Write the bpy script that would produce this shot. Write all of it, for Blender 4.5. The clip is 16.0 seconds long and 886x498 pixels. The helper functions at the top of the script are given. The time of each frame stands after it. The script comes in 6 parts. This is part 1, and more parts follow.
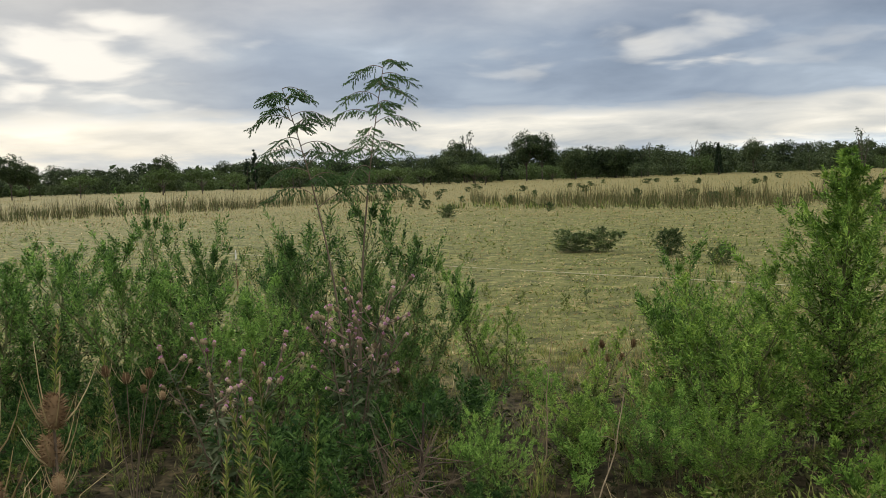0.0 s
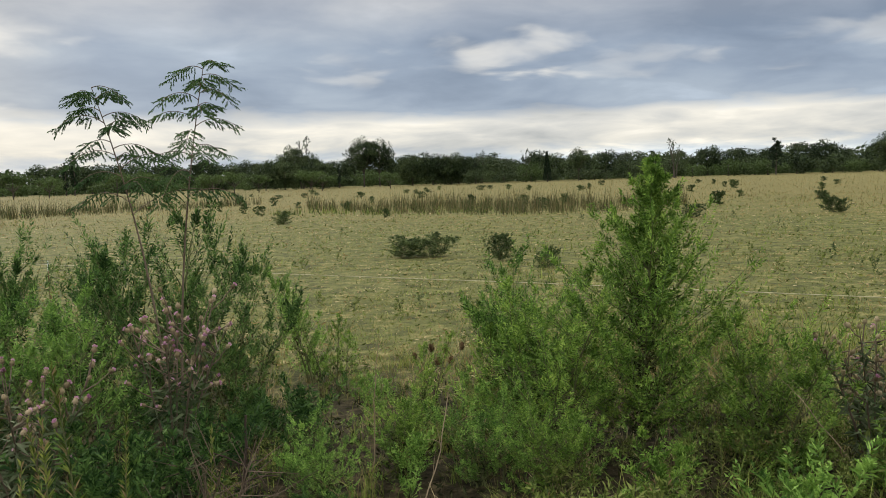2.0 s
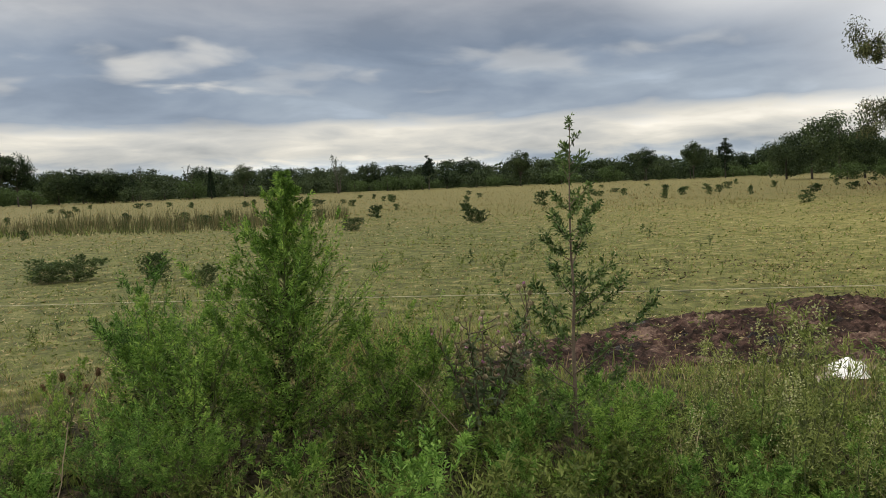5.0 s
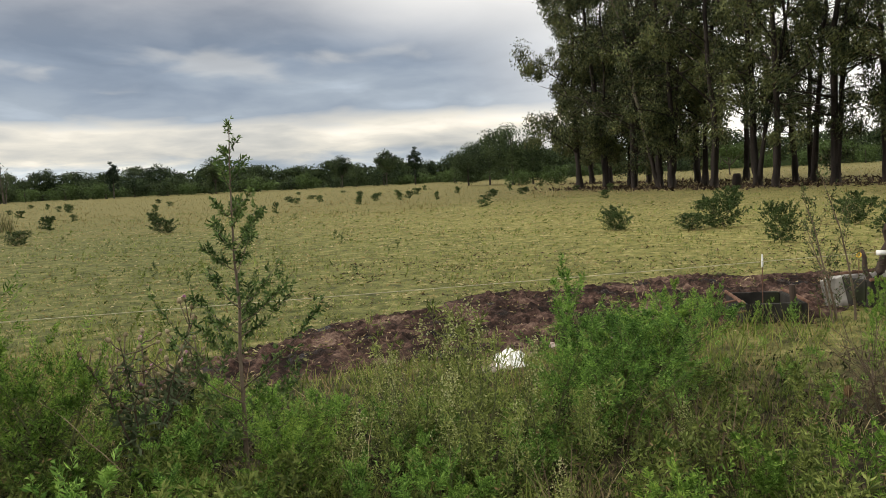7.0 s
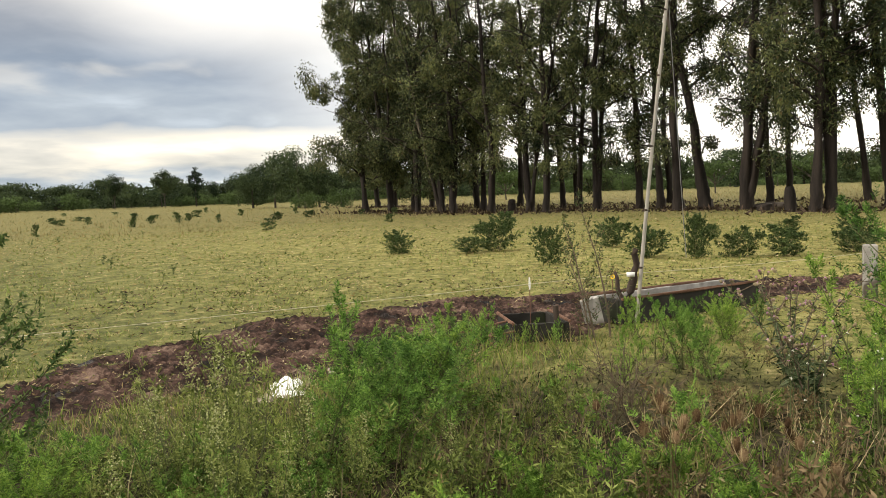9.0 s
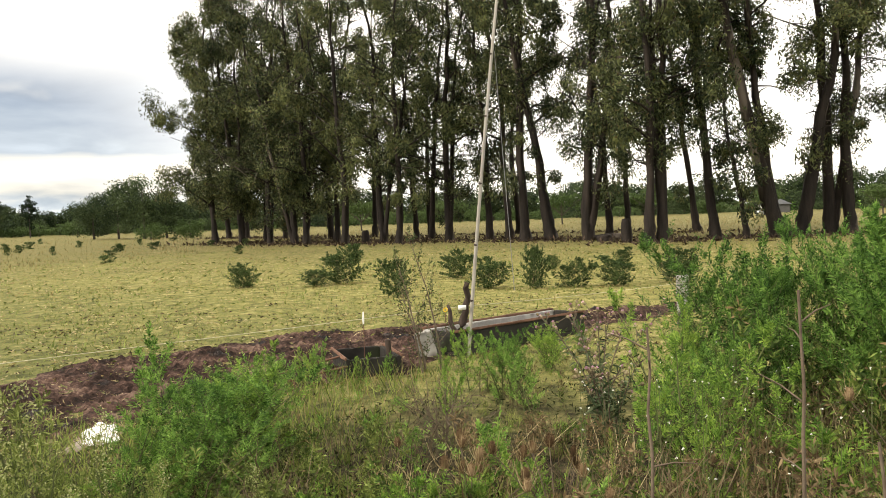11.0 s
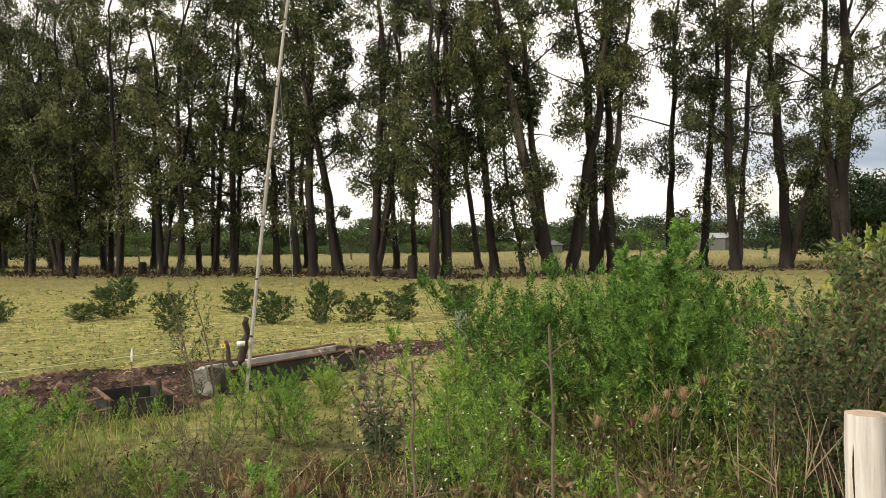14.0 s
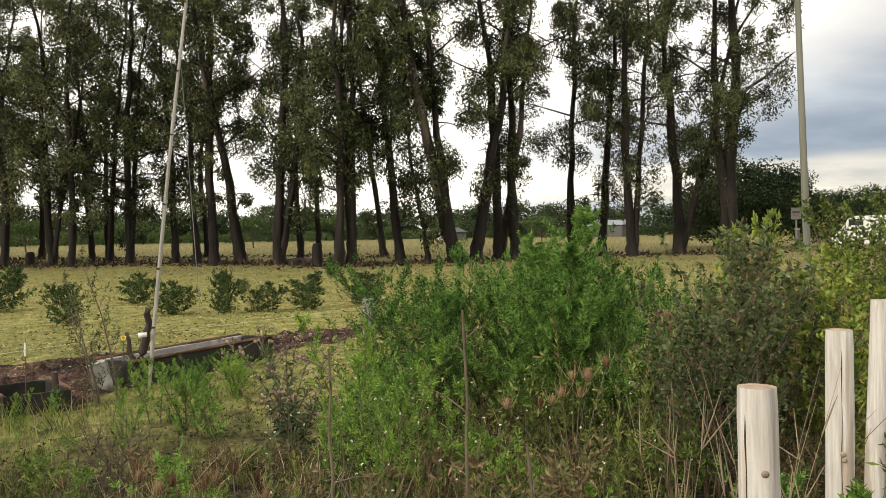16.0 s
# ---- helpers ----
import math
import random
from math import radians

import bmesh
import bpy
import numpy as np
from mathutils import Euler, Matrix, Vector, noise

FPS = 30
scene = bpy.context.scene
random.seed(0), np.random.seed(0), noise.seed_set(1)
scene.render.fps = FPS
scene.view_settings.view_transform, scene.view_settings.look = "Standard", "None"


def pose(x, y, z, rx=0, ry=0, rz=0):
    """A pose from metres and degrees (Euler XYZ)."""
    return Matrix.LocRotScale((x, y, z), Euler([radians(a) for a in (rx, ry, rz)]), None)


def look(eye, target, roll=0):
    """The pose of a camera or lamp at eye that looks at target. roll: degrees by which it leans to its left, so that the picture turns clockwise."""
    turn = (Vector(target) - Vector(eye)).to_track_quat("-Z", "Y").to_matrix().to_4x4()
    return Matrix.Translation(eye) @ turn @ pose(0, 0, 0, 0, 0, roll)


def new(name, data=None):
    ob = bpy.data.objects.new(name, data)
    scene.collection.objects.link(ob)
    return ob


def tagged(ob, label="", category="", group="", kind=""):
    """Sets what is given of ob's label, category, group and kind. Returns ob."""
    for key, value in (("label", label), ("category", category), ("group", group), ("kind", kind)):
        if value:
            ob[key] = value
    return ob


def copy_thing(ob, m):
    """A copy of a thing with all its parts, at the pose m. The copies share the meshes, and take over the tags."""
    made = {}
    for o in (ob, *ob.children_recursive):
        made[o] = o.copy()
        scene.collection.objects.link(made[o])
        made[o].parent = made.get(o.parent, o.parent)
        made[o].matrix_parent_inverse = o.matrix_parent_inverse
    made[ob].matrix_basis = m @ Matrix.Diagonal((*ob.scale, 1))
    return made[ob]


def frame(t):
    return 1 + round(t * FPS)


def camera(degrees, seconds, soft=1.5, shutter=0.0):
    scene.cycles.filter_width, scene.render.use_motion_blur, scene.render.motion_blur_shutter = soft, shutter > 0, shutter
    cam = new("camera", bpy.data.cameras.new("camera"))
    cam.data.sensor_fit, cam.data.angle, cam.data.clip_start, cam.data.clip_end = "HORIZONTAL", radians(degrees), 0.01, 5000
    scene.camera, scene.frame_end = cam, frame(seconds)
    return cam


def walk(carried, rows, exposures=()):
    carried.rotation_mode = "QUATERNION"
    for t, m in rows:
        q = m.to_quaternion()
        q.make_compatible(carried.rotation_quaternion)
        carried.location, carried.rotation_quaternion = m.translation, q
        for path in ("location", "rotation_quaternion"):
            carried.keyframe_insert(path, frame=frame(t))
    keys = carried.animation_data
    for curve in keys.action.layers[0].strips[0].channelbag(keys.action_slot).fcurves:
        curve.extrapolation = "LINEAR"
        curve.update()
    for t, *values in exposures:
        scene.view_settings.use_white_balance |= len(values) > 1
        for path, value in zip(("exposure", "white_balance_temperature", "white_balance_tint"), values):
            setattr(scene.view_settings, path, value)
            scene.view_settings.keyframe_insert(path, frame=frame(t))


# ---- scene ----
cam = camera(57.0, 16.0, soft=0.9)
PATH = [
    (0, (0.205, 0.289, 1.578), (0.181, 2.282, 1.415), -1.9),
    (0.5, (0.22, 0.274, 1.578), (0.273, 2.266, 1.416), -1.8),
    (1, (0.234, 0.281, 1.578), (0.387, 2.268, 1.412), -1.7),
    (1.5, (0.258, 0.292, 1.575), (0.521, 2.268, 1.411), -1.6),
    (2, (0.275, 0.301, 1.572), (0.643, 2.26, 1.412), -1.7),
    (2.5, (0.289, 0.282, 1.577), (0.727, 2.227, 1.423), -1.9),
    (3, (0.303, 0.272, 1.579), (0.825, 2.197, 1.43), -1.9),
    (3.2, (0.31, 0.272, 1.581), (0.872, 2.186, 1.435), -1.9),
    (5.3, (0.467, 0.118, 1.536), (1.674, 1.706, 1.384), -2.7),
    (5.5, (0.521, 0.135, 1.53), (1.793, 1.67, 1.375), -3.0),
    (6, (0.577, 0.126, 1.532), (1.984, 1.537, 1.363), -3.3),
    (6.5, (0.628, 0.105, 1.528), (2.148, 1.392, 1.351), -3.1),
    (7, (0.622, 0.081, 1.534), (2.245, 1.239, 1.371), -2.7),
    (7.5, (0.629, 0.066, 1.537), (2.323, 1.121, 1.401), -2.4),
    (8, (0.63, 0.054, 1.545), (2.377, 1.02, 1.42), -2.2),
    (8.5, (0.66, 0.042, 1.544), (2.473, 0.879, 1.418), -2.1),
    (9, (0.665, 0.012, 1.555), (2.534, 0.713, 1.427), -2.0),
    (9.2, (0.669, 0.002, 1.557), (2.556, 0.653, 1.431), -2.0),
    (11.3, (0.65, -0.307, 1.608), (2.623, 0.015, 1.548), -1.8),
    (11.5, (0.636, -0.318, 1.608), (2.613, -0.027, 1.55), -1.7),
    (12, (0.655, -0.34, 1.607), (2.644, -0.134, 1.553), -1.8),
    (12.5, (0.639, -0.345, 1.61), (2.637, -0.277, 1.567), -1.4),
    (13, (0.646, -0.349, 1.61), (2.646, -0.397, 1.595), -0.9),
    (13.5, (0.632, -0.351, 1.608), (2.63, -0.451, 1.611), -0.8),
    (14, (0.649, -0.352, 1.604), (2.644, -0.5, 1.612), -0.7),
    (14.5, (0.644, -0.343, 1.604), (2.634, -0.545, 1.608), -0.6),
    (15, (0.633, -0.331, 1.606), (2.617, -0.586, 1.599), -0.6),
    (15.5, (0.62, -0.322, 1.606), (2.595, -0.634, 1.587), -0.8),
    (16, (0.594, -0.305, 1.607), (2.558, -0.684, 1.581), -1.0),
]
EXPOSURES = [(0, -0.05, 6450, 10), (3.0, 0.0, 6450, 10), (5.5, -0.25, 6500, 10), (7.0, -0.09, 6600, 10), (9.0, 0.26, 6900, 10), (12.5, 0.6, 6950, 10), (14.2, 0.25, 6850, 10), (16, 0.08, 6800, 10)]
walk(cam, [(t, look(eye, target, roll)) for t, eye, target, roll in PATH], EXPOSURES)


# ---- world, sun, exposure ----
def links(tree):
    def node(kind, *ins, **props):
        n = tree.nodes.new(kind)
        for key, value in props.items():
            setattr(n, key, value)
        for slot, value in ins:
            if isinstance(value, bpy.types.NodeSocket):
                tree.links.new(value, n.inputs[slot])
            else:
                n.inputs[slot].default_value = value
        return n
    return node


def ramp(node, fac, stops, interpolation="LINEAR"):
    n = node("ShaderNodeValToRGB", (0, fac))
    n.color_ramp.interpolation = interpolation
    els = n.color_ramp.elements
    while len(els) < len(stops):
        els.new(0.5)
    for el, (pos, col) in zip(els, stops):
        el.position, el.color = pos, (*col, 1) if len(col) == 3 else col
    return n.outputs[0]


def mixed(node, fac, a, b, blend="MIX"):
    n = node("ShaderNodeMix", data_type="RGBA", blend_type=blend)
    for slot, v in ((0, fac), (6, a), (7, b)):
        if isinstance(v, bpy.types.NodeSocket):
            n.id_data.links.new(v, n.inputs[slot])
        else:
            n.inputs[slot].default_value = v if slot == 0 else (*v, 1)
    return n.outputs[2]


def calc(node, op, a, b=0.0, clamp=False):
    return node("ShaderNodeMath", (0, a), (1, b), operation=op, use_clamp=clamp).outputs[0]


def direction(azimuth, elevation):
    a, e = radians(azimuth), radians(elevation)
    return Vector((math.sin(a) * math.cos(e), math.cos(a) * math.cos(e), math.sin(e)))


SUN_AZ, SUN_EL = -30.0, 24.0
world = bpy.data.worlds.new("sky")
scene.world = world
world.use_nodes = True
wt = world.node_tree
wt.nodes.clear()
nd = links(wt)
way = nd("ShaderNodeTexCoord").outputs["Generated"]
xyz = nd("ShaderNodeSeparateXYZ", (0, way)).outputs
height = calc(nd, "MAXIMUM", xyz[2], 0.0)
deck = calc(nd, "ADD", height, 0.15)
flat = nd("ShaderNodeCombineXYZ", (0, calc(nd, "DIVIDE", xyz[0], deck)), (1, calc(nd, "DIVIDE", xyz[1], deck))).outputs[0]
big = nd("ShaderNodeTexNoise", (0, flat), ("Scale", 0.62), ("Detail", 4.0), ("Roughness", 0.45), ("Distortion", 0.25)).outputs[0]
fine = nd("ShaderNodeTexNoise", (0, flat), ("Scale", 2.1), ("Detail", 5.0), ("Roughness", 0.52), ("Distortion", 0.3)).outputs[0]
ragged = nd("ShaderNodeTexNoise", (0, flat), ("Scale", 3.4), ("Detail", 4.0), ("Roughness", 0.42), ("Distortion", 0.3)).outputs[0]
clump = calc(nd, "ADD", calc(nd, "MULTIPLY", big, 0.62), calc(nd, "MULTIPLY", fine, 0.38))
# layered cloud: blue haze at the horizon, a pale warm gap, a slate deck with a wavering base, paler cloud overhead
wavy = calc(nd, "ADD", height, calc(nd, "MULTIPLY", calc(nd, "SUBTRACT", fine, 0.5), 0.045))
layer = ramp(nd, wavy, [(0.0, (0.46, 0.54, 0.62)), (0.030, (0.52, 0.60, 0.68)), (0.044, (0.74, 0.73, 0.68)), (0.074, (0.82, 0.80, 0.74)),
                        (0.090, (0.36, 0.43, 0.53)), (0.16, (0.36, 0.43, 0.53)), (0.24, (0.50, 0.51, 0.54)), (0.40, (1.30, 1.27, 1.22)), (1.0, (2.1, 2.05, 1.95))])
contrast = ramp(nd, clump, [(0.36, (0.66, 0.69, 0.74)), (0.47, (0.92, 0.93, 0.95)), (0.56, (1.20, 1.17, 1.12)), (0.66, (1.65, 1.58, 1.48))])
cloud = mixed(nd, 1.0, layer, contrast, "MULTIPLY")


def glow(azimuth, elevation, inner, outer):
    """0 away from a direction to 1 near it, by the angle's cosine."""
    d = nd("ShaderNodeVectorMath", (0, way), (1, direction(azimuth, elevation)), operation="DOT_PRODUCT").outputs["Value"]
    return nd("ShaderNodeMapRange", (0, d), (1, math.cos(radians(outer))), (2, math.cos(radians(inner))), interpolation_type="SMOOTHSTEP").outputs[0]


def break_in_cloud(azimuth, elevation, wide, tall):
    """A ragged bright opening in the deck; its size in degrees."""
    d = direction(azimuth, elevation)
    off = nd("ShaderNodeVectorMath", (0, way), (1, d), operation="SUBTRACT").outputs[0]
    off = nd("ShaderNodeVectorMath", (0, off), (1, (1, 1, wide / tall)), operation="MULTIPLY").outputs[0]
    far = nd("ShaderNodeVectorMath", (0, off), operation="LENGTH").outputs["Value"]
    far = calc(nd, "ADD", far, calc(nd, "MULTIPLY", calc(nd, "SUBTRACT", ragged, 0.5), radians(wide) * 4.5))
    return nd("ShaderNodeMapRange", (0, far), (1, radians(wide) * 1.25), (2, 0.0), interpolation_type="SMOOTHSTEP").outputs[0]


# the veiled sun brightens the cloud round it; to the east the deck thins out overhead
near_sun = calc(nd, "MULTIPLY", glow(-30, 10, 2, 19), calc(nd, "MULTIPLY", clump, 0.55), True)
cloud = mixed(nd, near_sun, cloud, (1.0, 0.92, 0.74))
for azimuth, elevation, wide, tall, share in ((-25, 8.3, 5.5, 2.6, 0.9), (-18, 9.8, 4.0, 1.3, 0.5), (-26, 4.6, 8.0, 1.6, 0.35), (16.2, 8.8, 4.2, 1.3, 0.5), (13.0, 8.2, 3.0, 0.8, 0.3), (5, 8.0, 2.5, 1.0, 0.3), (24, 8.0, 6.0, 0.9, 0.25), (40, 8.4, 8.0, 1.2, 0.3)):
    cloud = mixed(nd, calc(nd, "MULTIPLY", break_in_cloud(azimuth, elevation, wide, tall), share), cloud, (1.05, 1.0, 0.90))
for azimuth, elevation, inner, outer, share in ((88, 25, 15, 38, 0.9), (54, 24, 6, 16, 0.8), (118, 25, 8, 20, 0.8)):
    cloud = mixed(nd, calc(nd, "MULTIPLY", glow(azimuth, elevation, inner, outer), share), cloud, (1.5, 1.46, 1.38))
air = nd("ShaderNodeTexSky", sky_type="NISHITA", sun_disc=False, sun_elevation=radians(SUN_EL), sun_rotation=radians(SUN_AZ)).outputs[0]
sky = mixed(nd, 0.93, mixed(nd, 1.0, air, (0.08, 0.08, 0.08), "MULTIPLY"), cloud)
nd("ShaderNodeOutputWorld", (0, nd("ShaderNodeBackground", (0, sky), (1, 1.0)).outputs[0]))

sun = new("sun", bpy.data.lights.new("sun", "SUN"))
sun.data.energy, sun.data.angle, sun.data.color = 2.4, radians(13), (1.0, 0.93, 0.82)
sun.matrix_world = look(direction(SUN_AZ, SUN_EL) * 50, (0, 0, 0))


# ---- materials ----
def material(name):
    m = bpy.data.materials.new(name)
    m.use_nodes = True
    m.node_tree.nodes.clear()
    return m, links(m.node_tree)


def shade(node, color, rough=0.7, bump=None, strength=0.3, distance=0.02, metal=0.0, through_light=0.0, spec=0.2):
    ins = [("Base Color", color), ("Roughness", rough), ("Metallic", metal), ("Specular IOR Level", spec)]
    if bump is not None:
        ins.append(("Normal", node("ShaderNodeBump", ("Height", bump), ("Strength", strength), ("Distance", distance)).outputs[0]))
    out = node("ShaderNodeBsdfPrincipled", *ins).outputs[0]
    if through_light:
        thin = node("ShaderNodeBsdfTranslucent", (0, color)).outputs[0]
        out = node("ShaderNodeMixShader", (0, through_light), (1, out), (2, thin)).outputs[0]
    node("ShaderNodeOutputMaterial", (0, out))


def leaf_material(name, dark, mid, light, rough=0.6, through_light=0.2, dead=None, dead_share=0.0, spec=0.10, twig_scale=9.0):
    """Leaves that differ one by one, by plant, and in patches."""
    m, node = material(name)
    island = node("ShaderNodeNewGeometry").outputs["Random Per Island"]
    own = node("ShaderNodeObjectInfo").outputs["Random"]
    where = node("ShaderNodeNewGeometry").outputs["Position"]
    patch = node("ShaderNodeTexNoise", (0, where), ("Scale", 1.7), ("Detail", 2.0)).outputs[0]
    twig = node("ShaderNodeTexNoise", (0, where), ("Scale", twig_scale), ("Detail", 1.0)).outputs[0]
    v = calc(node, "ADD", calc(node, "MULTIPLY", island, 0.42), calc(node, "ADD", calc(node, "MULTIPLY", patch, 0.4), calc(node, "ADD", calc(node, "MULTIPLY", own, 0.2), calc(node, "MULTIPLY", twig, 0.75))))
    color = ramp(node, calc(node, "SUBTRACT", v, 0.38), [(0.26, dark), (0.5, mid), (0.76, light)])
    if dead:
        pick = node("ShaderNodeTexWhiteNoise", (0, node("ShaderNodeCombineXYZ", (0, island)).outputs[0]), noise_dimensions="3D").outputs[0]
        color = mixed(node, calc(node, "LESS_THAN", pick, dead_share), color, dead)
    shade(node, color, rough, through_light=through_light, spec=spec)
    return m


def rough_material(name, dark, light, scale=6.0, stretch=(1, 1, 1), rough=(0.7, 0.95), bump=0.5, depth=0.02, fleck=None):
    """Bark, wood, concrete, rust: two scales of colour and a relief."""
    m, node = material(name)
    at = node("ShaderNodeTexCoord").outputs["Object"]
    at = node("ShaderNodeMapping", (0, at), ("Scale", stretch)).outputs[0]
    a = node("ShaderNodeTexNoise", (0, at), ("Scale", scale), ("Detail", 8.0), ("Roughness", 0.65)).outputs[0]
    b = node("ShaderNodeTexNoise", (0, at), ("Scale", scale * 0.22), ("Detail", 3.0)).outputs[0]
    own = node("ShaderNodeObjectInfo").outputs["Random"]
    v = calc(node, "ADD", calc(node, "MULTIPLY", a, 0.6), calc(node, "ADD", calc(node, "MULTIPLY", b, 0.5), calc(node, "MULTIPLY", own, 0.1)))
    color = ramp(node, v, [(0.38, dark), (0.72, light)])
    if fleck:
        color = mixed(node, ramp(node, b, [(0.56, (0, 0, 0)), (0.62, (1, 1, 1))]), color, fleck)
    r = node("ShaderNodeMapRange", (0, a), (3, rough[0]), (4, rough[1])).outputs[0]
    shade(node, color, r, a, bump, depth)
    return m


GRASS_DRY = leaf_material("yellowing meadow grass", (0.072, 0.082, 0.035), (0.180, 0.186, 0.077), (0.312, 0.288, 0.141), dead=(0.33, 0.26, 0.11), dead_share=0.28, twig_scale=3.0)
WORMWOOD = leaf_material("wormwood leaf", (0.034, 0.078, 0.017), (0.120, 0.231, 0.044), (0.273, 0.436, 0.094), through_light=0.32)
# two darker copies of the wormwood leaf, with shade put into the colour
WORMWOOD_HALF_SHADE = leaf_material("wormwood leaf, half-shaded copy", (0.023, 0.057, 0.014), (0.083, 0.172, 0.034), (0.202, 0.341, 0.073), through_light=0.32)
WORMWOOD_SHADED = leaf_material("wormwood leaf, shaded copy", (0.016, 0.042, 0.012), (0.055, 0.117, 0.029), (0.140, 0.240, 0.060), through_light=0.32)
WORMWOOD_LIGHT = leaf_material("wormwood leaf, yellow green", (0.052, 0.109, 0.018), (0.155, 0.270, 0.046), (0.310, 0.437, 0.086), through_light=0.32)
FORB = leaf_material("forb leaf", (0.036, 0.060, 0.014), (0.125, 0.172, 0.037), (0.26, 0.305, 0.085), dead=(0.20, 0.145, 0.07), dead_share=0.07)
ASTER_LEAF = leaf_material("aster leaf", (0.062, 0.085, 0.022), (0.165, 0.205, 0.052), (0.29, 0.33, 0.10))
SEED = leaf_material("pale seed head", (0.22, 0.24, 0.09), (0.33, 0.35, 0.15), (0.45, 0.46, 0.25), rough=0.8)
GRASS = leaf_material("meadow grass", (0.050, 0.071, 0.014), (0.123, 0.155, 0.030), (0.232, 0.241, 0.062), dead=(0.28, 0.215, 0.09), dead_share=0.22, twig_scale=3.0, through_light=0.25)
TALL_GRASS = leaf_material("verge grass", (0.042, 0.070, 0.014), (0.14, 0.192, 0.037), (0.28, 0.32, 0.08), dead=(0.26, 0.20, 0.10), dead_share=0.18)
DRY_GRASS = leaf_material("dry grass", (0.13, 0.105, 0.042), (0.22, 0.175, 0.07), (0.33, 0.26, 0.11), dead=(0.10, 0.10, 0.035), dead_share=0.25)
REED = leaf_material("dry reed", (0.034, 0.034, 0.016), (0.082, 0.076, 0.034), (0.15, 0.13, 0.060), dead=(0.06, 0.08, 0.026), dead_share=0.35, twig_scale=0.6)
# dark leaf colour that paints the shade inside and under the weeds
INNER_SHADE = leaf_material("withered inner leaf, dark as shade", (0.016, 0.020, 0.008), (0.045, 0.052, 0.020), (0.11, 0.105, 0.045), rough=0.9, through_light=0.05)
BROWN = leaf_material("dead brown stalk", (0.045, 0.032, 0.020), (0.105, 0.078, 0.048), (0.20, 0.155, 0.095), rough=0.85, through_light=0.1)
DRY_BRUSH = leaf_material("dry brush", (0.06, 0.042, 0.022), (0.14, 0.10, 0.055), (0.25, 0.185, 0.10), dead=(0.09, 0.11, 0.035), dead_share=0.2)
# dark brown for dung and litter, and for the painted shade under the grove
LITTER_AND_SHADE = leaf_material("litter and grove shade", (0.02, 0.014, 0.010), (0.05, 0.035, 0.025), (0.11, 0.08, 0.055), rough=0.9, through_light=0.05)
THISTLE_LEAF = leaf_material("thistle leaf", (0.030, 0.048, 0.020), (0.085, 0.115, 0.055), (0.17, 0.20, 0.12), rough=0.7)
THISTLE_BUD = leaf_material("thistle bud", (0.10, 0.08, 0.045), (0.24, 0.195, 0.115), (0.42, 0.35, 0.23), rough=0.8, through_light=0.1)
PINK = leaf_material("thistle flower", (0.36, 0.15, 0.27), (0.54, 0.29, 0.43), (0.70, 0.48, 0.60), rough=0.7)
WHITE_FLOWER = leaf_material("white flower", (0.6, 0.6, 0.5), (0.72, 0.72, 0.66), (0.8, 0.8, 0.76))
YELLOW_FLOWER = leaf_material("yellow flower", (0.55, 0.38, 0.03), (0.65, 0.47, 0.04), (0.75, 0.55, 0.08))
TEASEL = leaf_material("teasel bristle", (0.05, 0.030, 0.016), (0.14, 0.088, 0.046), (0.36, 0.26, 0.15), rough=0.8, through_light=0.15)
STRAW = leaf_material("straw", (0.24, 0.18, 0.09), (0.36, 0.285, 0.15), (0.50, 0.42, 0.25), rough=0.7, through_light=0.2)
LOCUST = leaf_material("locust leaflet", (0.025, 0.055, 0.020), (0.045, 0.09, 0.03), (0.08, 0.14, 0.045), through_light=0.35)
SAPLING_LEAF = leaf_material("sapling leaf", (0.034, 0.062, 0.020), (0.075, 0.125, 0.038), (0.15, 0.21, 0.065))
SHRUB_LEAF = leaf_material("shrub leaf", (0.022, 0.042, 0.015), (0.052, 0.085, 0.028), (0.11, 0.15, 0.052), through_light=0.25)
GREY_LEAF = leaf_material("grey green leaf", (0.026, 0.042, 0.016), (0.075, 0.105, 0.040), (0.155, 0.19, 0.08), dead=(0.13, 0.09, 0.05), dead_share=0.16)
YELLOW_LEAF = leaf_material("yellow green leaf", (0.07, 0.11, 0.02), (0.155, 0.215, 0.04), (0.30, 0.33, 0.07), dead=(0.32, 0.28, 0.07), dead_share=0.08)
GUM_LEAF = leaf_material("eucalyptus leaf", (0.014, 0.022, 0.011), (0.058, 0.072, 0.032), (0.165, 0.182, 0.072), rough=0.5, through_light=0.2, dead=(0.11, 0.09, 0.04), dead_share=0.05, twig_scale=1.1)
FAR_LEAF = leaf_material("woodland leaf", (0.016, 0.028, 0.014), (0.040, 0.062, 0.026), (0.085, 0.115, 0.046), through_light=0.2, twig_scale=0.4)
FAR_LEAF_LIGHT = leaf_material("acacia leaf", (0.04, 0.065, 0.022), (0.065, 0.10, 0.032), (0.10, 0.15, 0.05), through_light=0.25)
CYPRESS_LEAF = leaf_material("cypress leaf", (0.010, 0.020, 0.012), (0.018, 0.032, 0.016), (0.03, 0.048, 0.024), through_light=0.1)
GREEN_STEM = rough_material("green stem", (0.06, 0.08, 0.03), (0.13, 0.14, 0.06), 20, bump=0.1, depth=0.003)
BROWN_STEM = rough_material("woody stem", (0.06, 0.042, 0.03), (0.16, 0.125, 0.09), 20, bump=0.2, depth=0.003)
PALE_STEM = rough_material("dry pale stem", (0.16, 0.115, 0.07), (0.34, 0.27, 0.18), 25, bump=0.2, depth=0.003)
